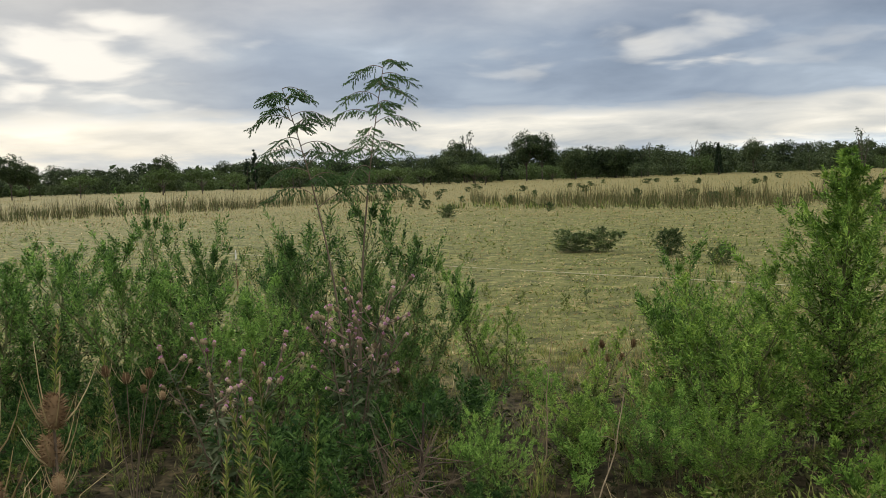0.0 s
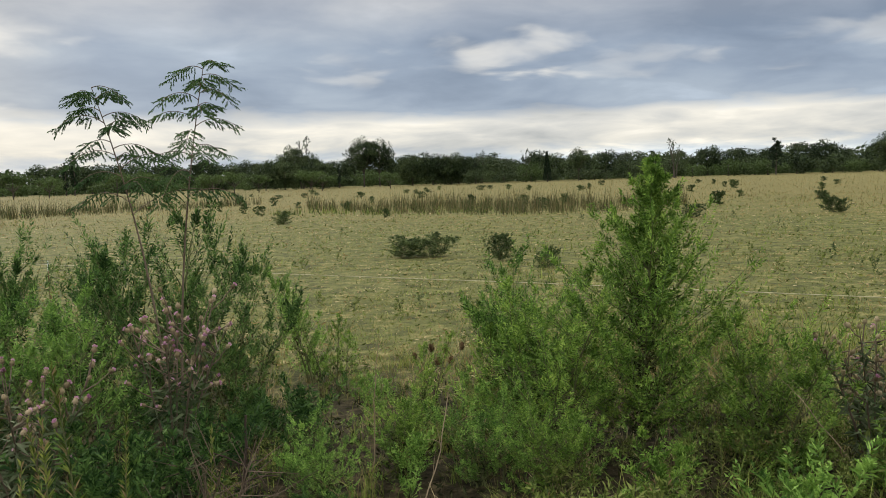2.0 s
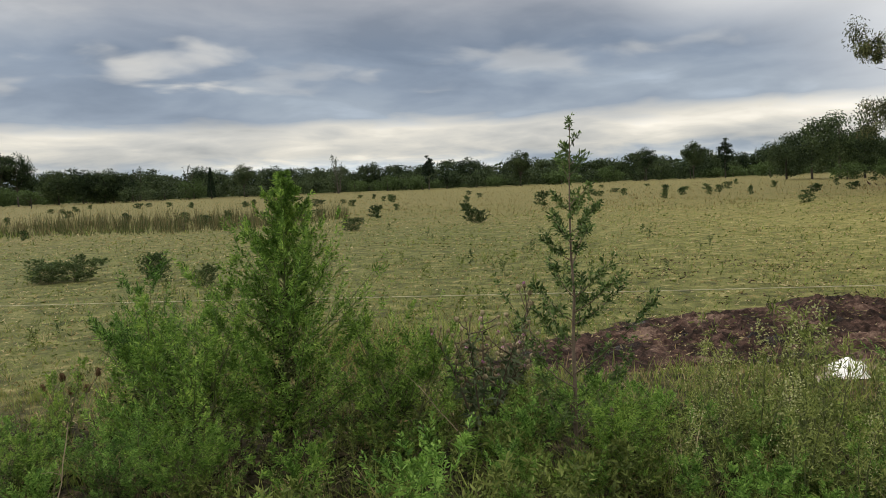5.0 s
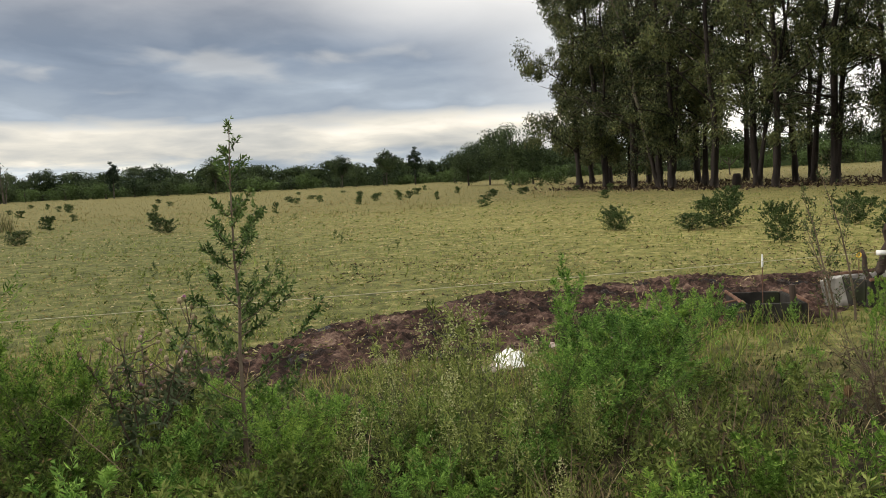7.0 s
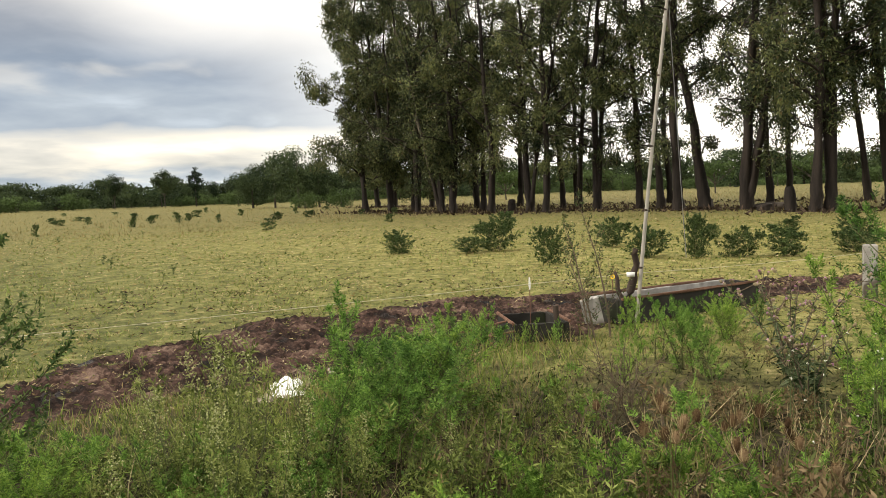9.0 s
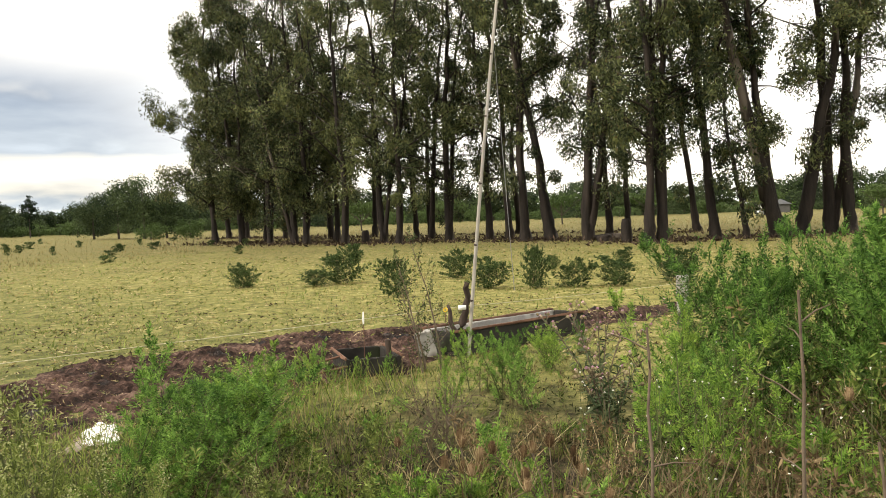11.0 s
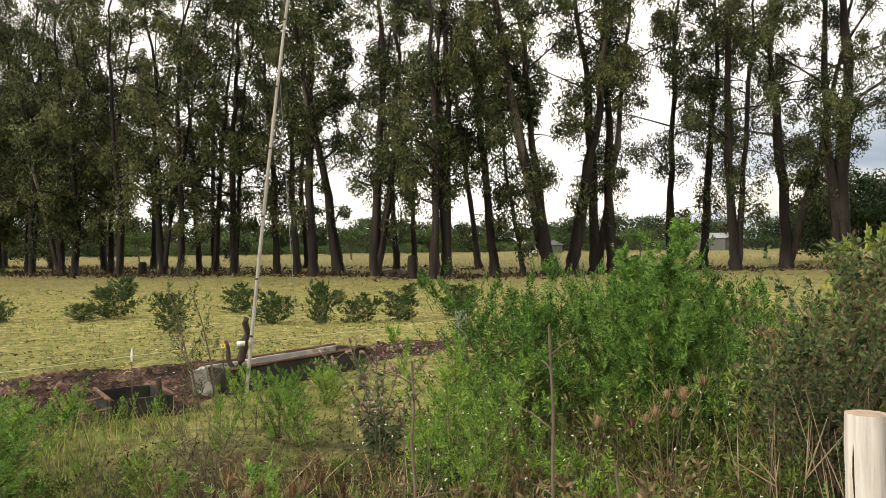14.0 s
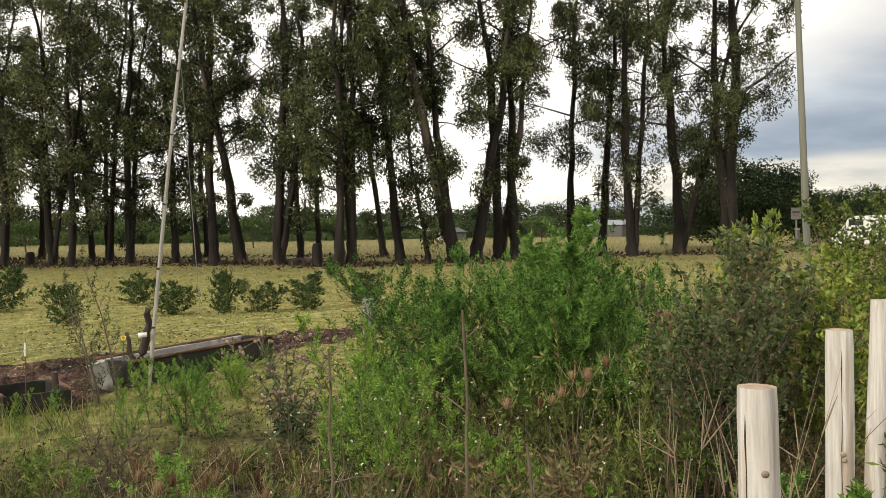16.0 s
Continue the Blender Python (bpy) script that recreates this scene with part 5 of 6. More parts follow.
# ---- the eucalyptus grove ----
def eucalyptus(seed, x, y, h, r0, lean, fork=None, low=0.28, clumps=64, per=78, width=1.0, shoots=6, puff=1.0):
    rng = np.random.default_rng(seed)
    ob = thing("eucalyptus_tree", x, y, float(ground_z(x, y)), "tall dark eucalyptus with shaggy bark and hanging leaves", "tree", "eucalyptus grove")
    trunk, crown = Soup(), Soup()
    shafts = [(np.array([*lean, h]), r0)]
    if fork:
        shafts.append((np.array([*fork, h * 0.88]), r0 * 0.72))
    centers = []
    for n, (end, r) in enumerate(shafts):
        t = np.concatenate([[0, 0.010, 0.022, 0.036, 0.052], np.linspace(0.075, 1, 15)])[:, None]
        wob = np.cumsum(rng.normal(size=(20, 3)) * [0.28, 0.28, 0], 0)
        line = t * [0, 0, end[2]] + t ** 0.85 * [end[0], end[1], 0] + wob * t - [0, 0, 0.1] * (1 - t)
        rad = r * ((1 - t[:, 0]) ** 1.05 * 0.60 + 0.05 + 0.30 * np.exp(-t[:, 0] * end[2] / 0.7))
        trunk.tube(line, rad, 12, 0.17, rng)
        arms = 15 if not fork else 10
        for k in range(arms):
            f = low + (0.97 - low) * (k + rng.uniform(0, 0.7)) / arms
            p = np.array([np.interp(f, t[:, 0], line[:, i]) for i in range(3)])
            az = k * 2.4 + rng.uniform(-0.5, 0.5)
            reach = h * rng.uniform(0.09, 0.19) * (1.15 - 0.55 * f) * width
            s = np.linspace(0, 1, 5)[:, None]
            arm = p + s * [math.cos(az) * reach, math.sin(az) * reach, reach * rng.uniform(0.1, 0.8)] + rng.normal(size=(5, 3)) * 0.10 * s
            limbs = Soup()
            limbs.tube(arm, np.interp(f, t[:, 0], rad) * 0.42 * np.array([1, 0.8, 0.6, 0.4, 0.18]), 6)
            for g in (0.5, 0.78, 1.0):
                q = np.array([np.interp(g, s[:, 0], arm[:, i]) for i in range(3)])
                e = q + unit(rng.normal(size=3) + [math.cos(az) * 0.7, math.sin(az) * 0.7, 0.2]) * reach * rng.uniform(0.25, 0.5)
                limbs.tube(np.stack([q, (q + e) / 2 + [0, 0, 0.1], e]), [0.035, 0.025, 0.012], 4)
                centers += [e, (q + e) / 2 + rng.normal(size=3) * 0.3]
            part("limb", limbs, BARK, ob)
        for k in range(shoots):
            f = rng.uniform(0.14, 0.60)
            p = np.array([np.interp(f, t[:, 0], line[:, i]) for i in range(3)])
            tip = p + rng.normal(size=3) * [0.7, 0.7, 0.3]
            trunk.tube(np.stack([p, (p + tip) / 2 + [0, 0, 0.12], tip]), [0.045, 0.03, 0.012], 4)
            centers.append(tip)
    centers = np.array(centers)
    pick = centers[rng.permutation(len(centers))[:clumps]]
    for c in pick:
        n = int(1.9 * per * rng.uniform(0.45, 1.35) * puff)
        size = rng.uniform(0.34, 0.85) * (0.52 + 0.02 * h) * width
        p = c + ball(rng, n) * (rng.uniform(0, 1, n) ** 0.55)[:, None] * size * [1, 1, 1.15] - [0, 0, 0.35]
        crown.slivers(p, unit(ball(rng, n) * 0.75 + [0, 0, -0.65]), rng.uniform(0.17, 0.32, n), rng.uniform(0.06, 0.10, n), rng)
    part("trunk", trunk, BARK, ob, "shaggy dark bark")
    part("crown", crown, GUM_LEAF, ob)
    return ob


GROVE = [  # x, y, height, base radius, lean, second shaft, lowest limb
    (88.7, 41.0, 24, 0.55, (-1, 1), None, 0.05), (85.9, 37.6, 25, 0.5, (0, 1), None, 0.06), (86.0, 35.2, 24, 0.5, (1, 1), None, 0.08), (80.4, 31.0, 25, 0.5, (0, 0.5), None, 0.08), (77.8, 27.8, 25, 0.5, (1, 0), (2, 2), 0.08), (72.4, 23.4, 25, 0.5, (0, 0), None, 0.1),
    (65.8, 31.5, 24, 0.48, (0, 2.5), None, 0.05), (64.1, 28.3, 23, 0.45, (0, 1.5), None, 0.08), (66.6, 27.3, 24, 0.45, (1, 0), None, 0.12), (62.2, 25.1, 24, 0.42, (0, 1), None, 0.10), (59.4, 22.0, 24, 0.45, (0, 0.5), (0, 3), 0.12), (58.0, 20.6, 22, 0.4, (0, -0.5), None, 0.12), (61.0, 19.2, 24, 0.4, (0, 0), None, 0.15),
    (55.4, 16.8, 24, 0.42, (0, -0.3), None, 0.25), (56.0, 14.2, 23, 0.45, (0, 0.6), (0, -2.2), 0.18), (54.0, 12.6, 24, 0.42, (0, -0.4), None, 0.16), (63.9, 13.5, 25, 0.4, (0, 0.2), None, 0.15), (61.5, 11.9, 24, 0.4, (0, -2.0), None, 0.2), (56.4, 9.6, 24, 0.5, (0, 0.3), (0, -1.6), 0.14),
    (56.8, 6.8, 24, 0.42, (0, 0.8), None, 0.2), (55.8, 5.3, 25, 0.42, (0, 0.5), None, 0.22), (51.7, 3.9, 25, 0.55, (0, 0.3), None, 0.3), (51.7, 2.3, 24, 0.6, (0, 1.9), None, 0.26), (50.1, 0.1, 25, 0.62, (0, -0.1), (0, -3.4), 0.2), (54.6, -1.3, 24, 0.4, (0, 0.3), None, 0.2),
    (44.5, -3.1, 23, 0.46, (0, -0.2), (0, -1.4), 0.2), (44.9, -3.8, 24, 0.5, (0, -0.9), (0, 0.4), 0.18), (60.3, -7.4, 24, 0.45, (0, 1.0), None, 0.3), (46.3, -6.7, 23, 0.5, (0, 1.2), None, 0.34), (45.4, -8.1, 15, 0.26, (0, 0.2), None, 0.2), (45.9, -9.9, 25, 0.72, (0, 4.6), (0, 2.2), 0.38), (47.7, -11.3, 24, 0.62, (0, -3.4), None, 0.42),
    (49.4, -13.3, 26, 0.62, (0, 0.8), (0, -2.6), 0.4), (48.7, -14.1, 26, 0.6, (0, -0.4), None, 0.42), (56.0, -20.3, 26, 0.5, (0, 0.3), None, 0.4), (53.5, -21.6, 25, 0.55, (0, -1.2), None, 0.35), (50.0, -22.3, 26, 0.6, (0, 0.8), (0, -2.2), 0.3), (51.5, -26.3, 26, 0.68, (0, -0.5), (-1, -4.0), 0.22), (49.5, -28.8, 28, 0.95, (0, -0.8), (0, 2.0), 0.2),
    (70.0, 6.0, 24, 0.45, (0, 0), None, 0.2), (72.0, 14.0, 25, 0.45, (0, 1), None, 0.15), (68.0, -3.0, 24, 0.42, (0, 0.5), None, 0.35), (75.0, 20.0, 25, 0.45, (0, 0), None, 0.1)]
for n, (x, y, h, r, lean, fork, low) in enumerate(GROVE):
    left = n < 13
    r *= 0.8
    if left and fork is None and n % 2:
        fork = (lean[0] + 1.5, lean[1] - 2.0 + n % 3)
    low = low * (0.55 + 0.9 * ((n * 0.618) % 1))
    eucalyptus(200 + n, x, y, h, r, lean, fork, low, 150 if n in (0, 1, 6, 7) else 96 if left else 70 if y > -8 else 74 if y > -19 else 100, 130, 1.3 if n in (0, 6) else 1.35 if left else 1.2, 26 if left else 18 if y > -6 else 13, 1.35 if n in (0, 1, 6, 7) else 1.12 if left else 1.0)


def stump(x, y, h, r, seed):
    rng = np.random.default_rng(seed)
    ob = thing("tree_stump", x, y, float(ground_z(x, y)), "weathered dark stump of a felled eucalyptus", "stump", "tree stumps")
    t = np.linspace(0, 1, 8)[:, None]
    part("trunk", Soup().tube(t * [0, 0.05, h] - [0, 0, 0.1] * (1 - t), r * np.array([1.15, 1.0, 0.95, 0.95, 0.92, 0.9, 0.85, 0.6]), 12, 0.06, rng, True), BARK, ob)
    return ob


stump(45.2, -2.0, 1.25, 0.30, 1)
stump(56.5, 15.6, 0.9, 0.32, 2)
stump(47.5, -0.9, 0.35, 0.5, 3)
log = thing("fallen_log", 49.0, -1.2, float(ground_z(49, -1.2)), "fallen grey log under the trees", "log")
part("trunk", Soup().tube([(0, -0.8, 0.16), (0.1, 0, 0.2), (0, 0.9, 0.15)], [0.2, 0.22, 0.16], 10, 0.06, np.random.default_rng(8), True), BARK, log)


# ---- far woods ----
def crown_soup(seed, rx, rz, z0, clumps, per, card, flat=1.0):
    rng = np.random.default_rng(seed)
    s = Soup()
    c = ball(rng, clumps) * (rng.uniform(0.1, 1, clumps) ** 0.5)[:, None] * [rx, rx, rz] + [0, 0, z0]
    for k in c:
        r = rx * rng.uniform(0.24, 0.42)
        p = k + ball(rng, per) * (rng.uniform(0.1, 1, per) ** 0.4)[:, None] * r * [1, 1, 0.75 * flat]
        s.slivers(p, ball(rng, per), card * rng.uniform(0.6, 1.3, per), card * 0.6, rng)
    return s


def far_tree(name, seed, h, rx, label, mat, low=0.18, clumps=34, per=44, card=0.5, category="tree", flat=1.0, trunk_r=0.18):
    ob = thing(name, 0, 0, 0, label, category, "woods along the horizon")
    rng = np.random.default_rng(seed)
    rz = h * (1 - low) / 2
    wood = Soup().tube([(0, 0, -0.1), (0.1, 0, h * 0.35), (0, 0.1, h * 0.8)], [trunk_r, trunk_r * 0.7, trunk_r * 0.25], 7)
    for k in range(6 if low > 0.2 else 0):
        a = k * 1.05
        wood.tube([(0, 0, h * 0.25), (math.cos(a) * rx * 0.35, math.sin(a) * rx * 0.35, h * 0.5), (math.cos(a) * rx * 0.7, math.sin(a) * rx * 0.7, h * 0.72)], [trunk_r * 0.5, trunk_r * 0.35, 0.04], 5)
    part("trunk", wood, FAR_BARK, ob)
    part("crown", crown_soup(seed, rx * 0.75, rz * 0.86, h * low + rz, clumps, per, card, flat), mat, ob)
    return ob


BROAD = [far_tree("woodland_tree", 300 + n, 8.0, 6.0, "dark broadleaf tree in a far belt of woods", FAR_LEAF, (0.0, 0.0, 0.03)[n], 48, 105, 0.46) for n in range(3)]
THICKET = [far_tree("thicket", 310 + n, 4.0, 5.2, "rounded green thicket in front of the far woods", (FAR_LEAF, FAR_LEAF_LIGHT)[n], 0.0, 26, 70, 0.44, "bush") for n in range(2)]
NEARER = [far_tree("roadside_tree", 330 + n, 8.0, 5.4, "dark leafy tree at the edge of the field", FAR_LEAF, 0.04, 56, 150, 0.26) for n in range(2)]
ACACIA = far_tree("acacia_tree", 320, 4.0, 3.2, "small spreading acacia in front of the far woods", FAR_LEAF_LIGHT, 0.42, 30, 40, 0.32, flat=0.6, trunk_r=0.1)
POPLAR = far_tree("poplar_tree", 321, 10.5, 1.0, "narrow dark poplar rising over the woods", CYPRESS_LEAF, 0.05, 40, 40, 0.4)
CYPRESS = thing("cypress_tree", 0, 0, 0, "narrow pointed dark cypress rising over the woods", "tree", "woods along the horizon")
rng = np.random.default_rng(33)
f = rng.uniform(0.02, 1, 1600)
az = rng.uniform(0, 6.283, 1600)
part("trunk", Soup().tube([(0, 0, -0.1), (0, 0, 7.5)], [0.18, 0.04], 6), FAR_BARK, CYPRESS)
part("crown", Soup().leaves(np.stack([np.cos(az) * 1.15 * (1 - f) ** 0.8, np.sin(az) * 1.15 * (1 - f) ** 0.8, 0.3 + f * 8.0], -1), unit(ball(rng, 1600) * 0.5 + [0, 0, 1]), 0.55, 0.2, rng), CYPRESS_LEAF, CYPRESS)
CONIFER = far_tree("conifer_tree", 322, 10.5, 2.2, "dark conifer rising over the woods", CYPRESS_LEAF, 0.1, 46, 40, 0.45)
TALL = far_tree("tall_tree", 323, 13.0, 4.8, "tall round-headed tree standing above the woods", FAR_LEAF, 0.22, 60, 90, 0.42)
BARE = thing("bare_tree", 0, 0, 0, "half-bare tree with thin grey upper branches", "tree", "woods along the horizon")
made = bush(324, 13.0, 4.2, 34, 5, 4, (0.5, 0.18), "round", 3, rise=0.8, stem_r=0.2, low=0.2)
part("trunk", made[0], FAR_BARK, BARE)
part("crown", made[1], FAR_LEAF, BARE)


def polar(azimuth, r):
    return 0.5 + r * math.sin(radians(azimuth)), r * math.cos(radians(azimuth))


wood_rng = np.random.default_rng(77)
seen = set()


def stand(ob, azimuth, r, size=1.0, tall=None):
    x, y = polar(azimuth, r)
    if ob.name in seen:
        return placed(ob, x, y, wood_rng.uniform(0, 360), size, tall=tall)
    seen.add(ob.name)
    return settle(ob, x, y, wood_rng.uniform(0, 360), size, tall)


for a in np.concatenate([np.arange(-36, 66, 1.7), np.arange(66, 140, 2.5)]):
    rise = 1.0 + 0.35 * np.interp(a, [55, 62, 100], [0, 1, 0.8]) + 0.12 * np.interp(a, [-14, -8, -3], [0, 1, 0])
    stand(BROAD[wood_rng.integers(3)], a + wood_rng.uniform(-0.5, 0.5), wood_rng.uniform(222, 245), wood_rng.uniform(0.95, 1.25) * rise, wood_rng.uniform(0.80, 1.04) * rise)
for a in np.concatenate([np.arange(-36, 66, 1.6), np.arange(66, 140, 2.6)]):
    stand(THICKET[wood_rng.integers(2)], a + wood_rng.uniform(-0.5, 0.5), wood_rng.uniform(200, 216), wood_rng.uniform(0.8, 1.25), wood_rng.uniform(0.6, 1.15))
for a, r, size, ob in ((-28.4, 150, 0.62, TALL), (-27.4, 152, 0.5, TALL), (-19.4, 200, 0.72, TALL), (0.3, 200, 0.86, TALL), (1.1, 203, 0.92, BARE), (1.5, 202, 0.72, TALL), (5.2, 195, 0.98, TALL), (6.3, 197, 0.94, TALL), (26.4, 200, 0.68, BARE),
                       (-13.5, 190, 0.92, POPLAR), (-14.0, 192, 0.72, POPLAR), (3.5, 190, 0.55, POPLAR), (17.95, 190, 0.80, CYPRESS), (32.8, 200, 0.86, CONIFER), (52.8, 195, 0.92, CONIFER), (50.8, 195, 0.72, TALL), (39.2, 200, 0.72, TALL), (47.7, 200, 0.66, TALL),
                       (-1.5, 180, 0.78, BROAD[0]), (-0.2, 178, 0.8, BROAD[1]), (1.5, 180, 0.78, BROAD[2]), (2.4, 181, 0.75, BROAD[1]), (8.6, 195, 0.95, BROAD[0]), (10.0, 195, 0.98, BROAD[2]), (11.3, 196, 0.93, BROAD[1]), (12.5, 197, 0.85, BROAD[0]), (13.4, 205, 0.6, BARE), (16.5, 205, 0.6, BARE), (20.1, 200, 0.66, TALL), (13.0, 185, 0.8, THICKET[0]),
                       (56.5, 130, 0.85, NEARER[1]), (58.0, 125, 0.95, NEARER[0]), (59.6, 118, 1.15, NEARER[0]), (61.0, 116, 0.9, NEARER[1]), (62.5, 112, 0.62, THICKET[1]), (60.0, 108, 0.5, THICKET[1]),
                       (119.5, 78, 0.95, NEARER[1]), (121.0, 70, 1.0, NEARER[0]), (122.5, 68, 0.9, NEARER[0]), (124.6, 74, 0.8, NEARER[1]), (127.2, 95, 0.75, NEARER[0]), (129.0, 100, 0.8, NEARER[0]), (131.5, 95, 0.8, NEARER[1])):
    stand(ob, a, r, size)
for a, r, size in ((-5.0, 140, 0.9), (-3.6, 150, 1.0), (-2.0, 145, 0.85), (1.6, 135, 0.95), (2.3, 142, 0.8), (7.0, 150, 0.8), (-9.5, 150, 1.1), (-11.0, 155, 1.1), (-17, 150, 1.2), (-19.5, 148, 1.2), (-15, 160, 1.0), (-24.5, 145, 1.0), (74, 120, 1.2), (80, 115, 1.1), (88, 118, 1.2), (94, 112, 1.2), (101, 120, 1.1), (108, 110, 1.0)):
    stand(ACACIA, a, r, size)


def woods_behind():
    rng = np.random.default_rng(88)
    n = 15000
    a, r = np.radians(rng.uniform(-60, 165, n)), rng.uniform(246, 262, n)
    x, y = 0.5 + r * np.sin(a), r * np.cos(a)
    top = 5.6 + 0.8 * np.sin(a * 60) + 0.9 * np.sin(a * 143 + 1) + 2.2 * np.interp(np.degrees(a), [55, 65], [0, 1])
    z = ground_z(x, y) + top * rng.uniform(0, 1, n) ** 0.8
    s = Soup().leaves(np.stack([x, y, z], -1), ball(rng, n), rng.uniform(0.9, 1.9, n), 0.9, rng)
    b = np.radians(np.arange(-60, 165, 0.2))
    tall = 4.0 + 0.8 * np.sin(b * 71) + 0.6 * np.sin(b * 190)
    foot = np.stack([0.5 + 264 * np.sin(b), 264 * np.cos(b), np.full(len(b), 1.5)], -1)
    head = foot + np.stack([0 * b, 0 * b, tall], -1)
    k, m = np.arange(len(b) - 1), len(b)
    return s.add(np.vstack([foot, head]), np.stack([k, k + 1, k + 1 + m, k + m], -1))


tagged(part("far_woods", woods_behind(), FAR_LEAF), "dense dark woods along the horizon", "woods", kind="stuff")


# ---- roadside at the far end: utility pole, sign, van, sheds ----
x, y = polar(125.4, 30.0)
pole = thing("utility_pole", x, y, float(ground_z(x, y)), "tall grey-green weathered wooden utility pole", "pole")
t = np.linspace(0, 1, 14)[:, None]
part("shaft", Soup().tube(t * [0.0, 0.35, 11.5] - [0, 0, 0.1] * (1 - t), 0.125 - 0.04 * t[:, 0], 12, 0.015, np.random.default_rng(2), True), UTILITY_WOOD, pole)
part("crossarm", Soup().boxes((-0.9, 0.25, 10.9), (0.9, 0.37, 11.02)), UTILITY_WOOD, pole)
for dx in (-0.8, 0.0, 0.8):
    part("insulator", Soup().tube([(dx, 0.31, 11.02), (dx, 0.31, 11.10), (dx, 0.31, 11.2)], [0.03, 0.05, 0.03], 8, cap=True), WHITE_PLASTIC, pole)

x, y = polar(124.6, 46.0)
sign = thing("sign_board", x, y, float(ground_z(x, y)), "small weathered sign board on a post", "sign", "", 235)
part("post", Soup().tube([(0, 0, -0.1), (0, 0, 2.2)], [0.04, 0.04], 8, cap=True), UTILITY_WOOD, sign)
slab("board", sign, 0.5, 0.03, 0.6, 0, -0.06, 2.35, WALL)
slab("dark_bar", sign, 0.36, 0.006, 0.10, 0, -0.082, 2.42, DARK_WOOD)
slab("dark_bar", sign, 0.30, 0.006, 0.08, 0, -0.082, 2.25, RUST)
low_wall = thing("low_wall", *polar(124.6, 62), float(ground_z(*polar(124.6, 62))), "low pale rendered roadside wall", "wall", "", -35)
slab("masonry", low_wall, 6.0, 0.25, 1.5, 0, 0, 0.7, WALL)
slab("coping", low_wall, 6.1, 0.33, 0.08, 0, 0, 1.49, CONCRETE)


def van(x, y, turn, label, tall):
    ob = thing("van", x, y, float(ground_z(x, y)), label, "van", "parked vehicles", turn)
    bm = bmesh.new()
    outline = [(-2.4, 0.35), (2.3, 0.35), (2.4, 0.9), (1.9, 1.15), (1.3, tall - 0.08), (0.9, tall), (-2.2, tall), (-2.4, tall - 0.15)]
    sides = [[bm.verts.new((px, s * 0.9, pz)) for px, pz in outline] for s in (-1, 1)]
    bm.faces.new(sides[0])
    bm.faces.new(sides[1][::-1])
    for k in range(len(outline)):
        j = (k + 1) % len(outline)
        bm.faces.new((sides[0][j], sides[0][k], sides[1][k], sides[1][j]))
    bmesh.ops.bevel(bm, geom=bm.edges[:], offset=0.06, segments=2, affect="EDGES")
    me = bpy.data.meshes.new("body")
    bm.to_mesh(me)
    bm.free()
    part("body", me, WHITE_PAINT, ob, "white painted body")
    for s in (-1, 1):
        slab("side_window", ob, 0.9, 0.012, 0.42, 0.85, s * 0.905, tall - 0.42, WINDOW)
        for wx in (-1.5, 1.5):
            wheel = part("wheel", Soup().tube([(wx, s * 0.72, 0.32), (wx, s * 0.80, 0.32), (wx, s * 0.92, 0.32)], [0.31, 0.32, 0.29], 18, cap=True), TYRE, ob)
            part("rim", Soup().tube([(wx, s * 0.90, 0.32), (wx, s * 0.935, 0.32)], [0.18, 0.17], 14, cap=True), ROOF, wheel)
    return ob


van(*polar(128.9, 62), 40, "white van parked beyond the hedge", 2.3)
van(*polar(101.2, 150), 10, "white car parked far behind the trees", 1.6)


def shed(azimuth, r, wide, deep, tall, turn, label):
    x, y = polar(azimuth, r)
    ob = thing("shed", x, y, float(ground_z(x, y)), label, "building", "far sheds", turn)
    slab("wall", ob, wide, deep, tall, 0, 0, tall / 2 - 0.05, WALL)
    bm = bmesh.new()
    w, d = wide / 2 + 0.4, deep / 2 + 0.4
    pts = [(-w, -d, tall - 0.04), (w, -d, tall - 0.04), (w, d, tall - 0.04), (-w, d, tall - 0.04), (-w, 0, tall + 1.3), (w, 0, tall + 1.3)]
    vs = [bm.verts.new(p) for p in pts]
    for q in ((0, 1, 5, 4), (2, 3, 4, 5), (0, 4, 3), (1, 2, 5), (3, 2, 1, 0)):
        bm.faces.new([vs[k] for k in q])
    me = bpy.data.meshes.new("roof")
    bm.to_mesh(me)
    bm.free()
    part("roof", me, ROOF, ob, "grey sheet-metal roof")
    for k in (-1, 1):
        slab("window", ob, 1.4, 0.06, 1.0, k * wide * 0.22, -deep / 2 - 0.02, tall * 0.55, WINDOW)
    return ob


shed(112.8, 205, 11, 6, 2.8, 25, "grey-roofed pale shed behind the trees")
shed(101.6, 190, 7, 5, 1.8, 5, "low pale building far behind the trees")


# ---- grass and undergrowth ----
def verge_limit(azimuth):
    """How far the overgrown verge reaches in a direction."""
    return np.interp(azimuth, [-60, -30, -15, 0, 20, 40, 60, 75, 90, 105, 120, 150], [9.0, 8.5, 8.0, 7.3, 6.6, 6.0, 5.6, 8.2, 9.2, 10.0, 11.0, 12.0])


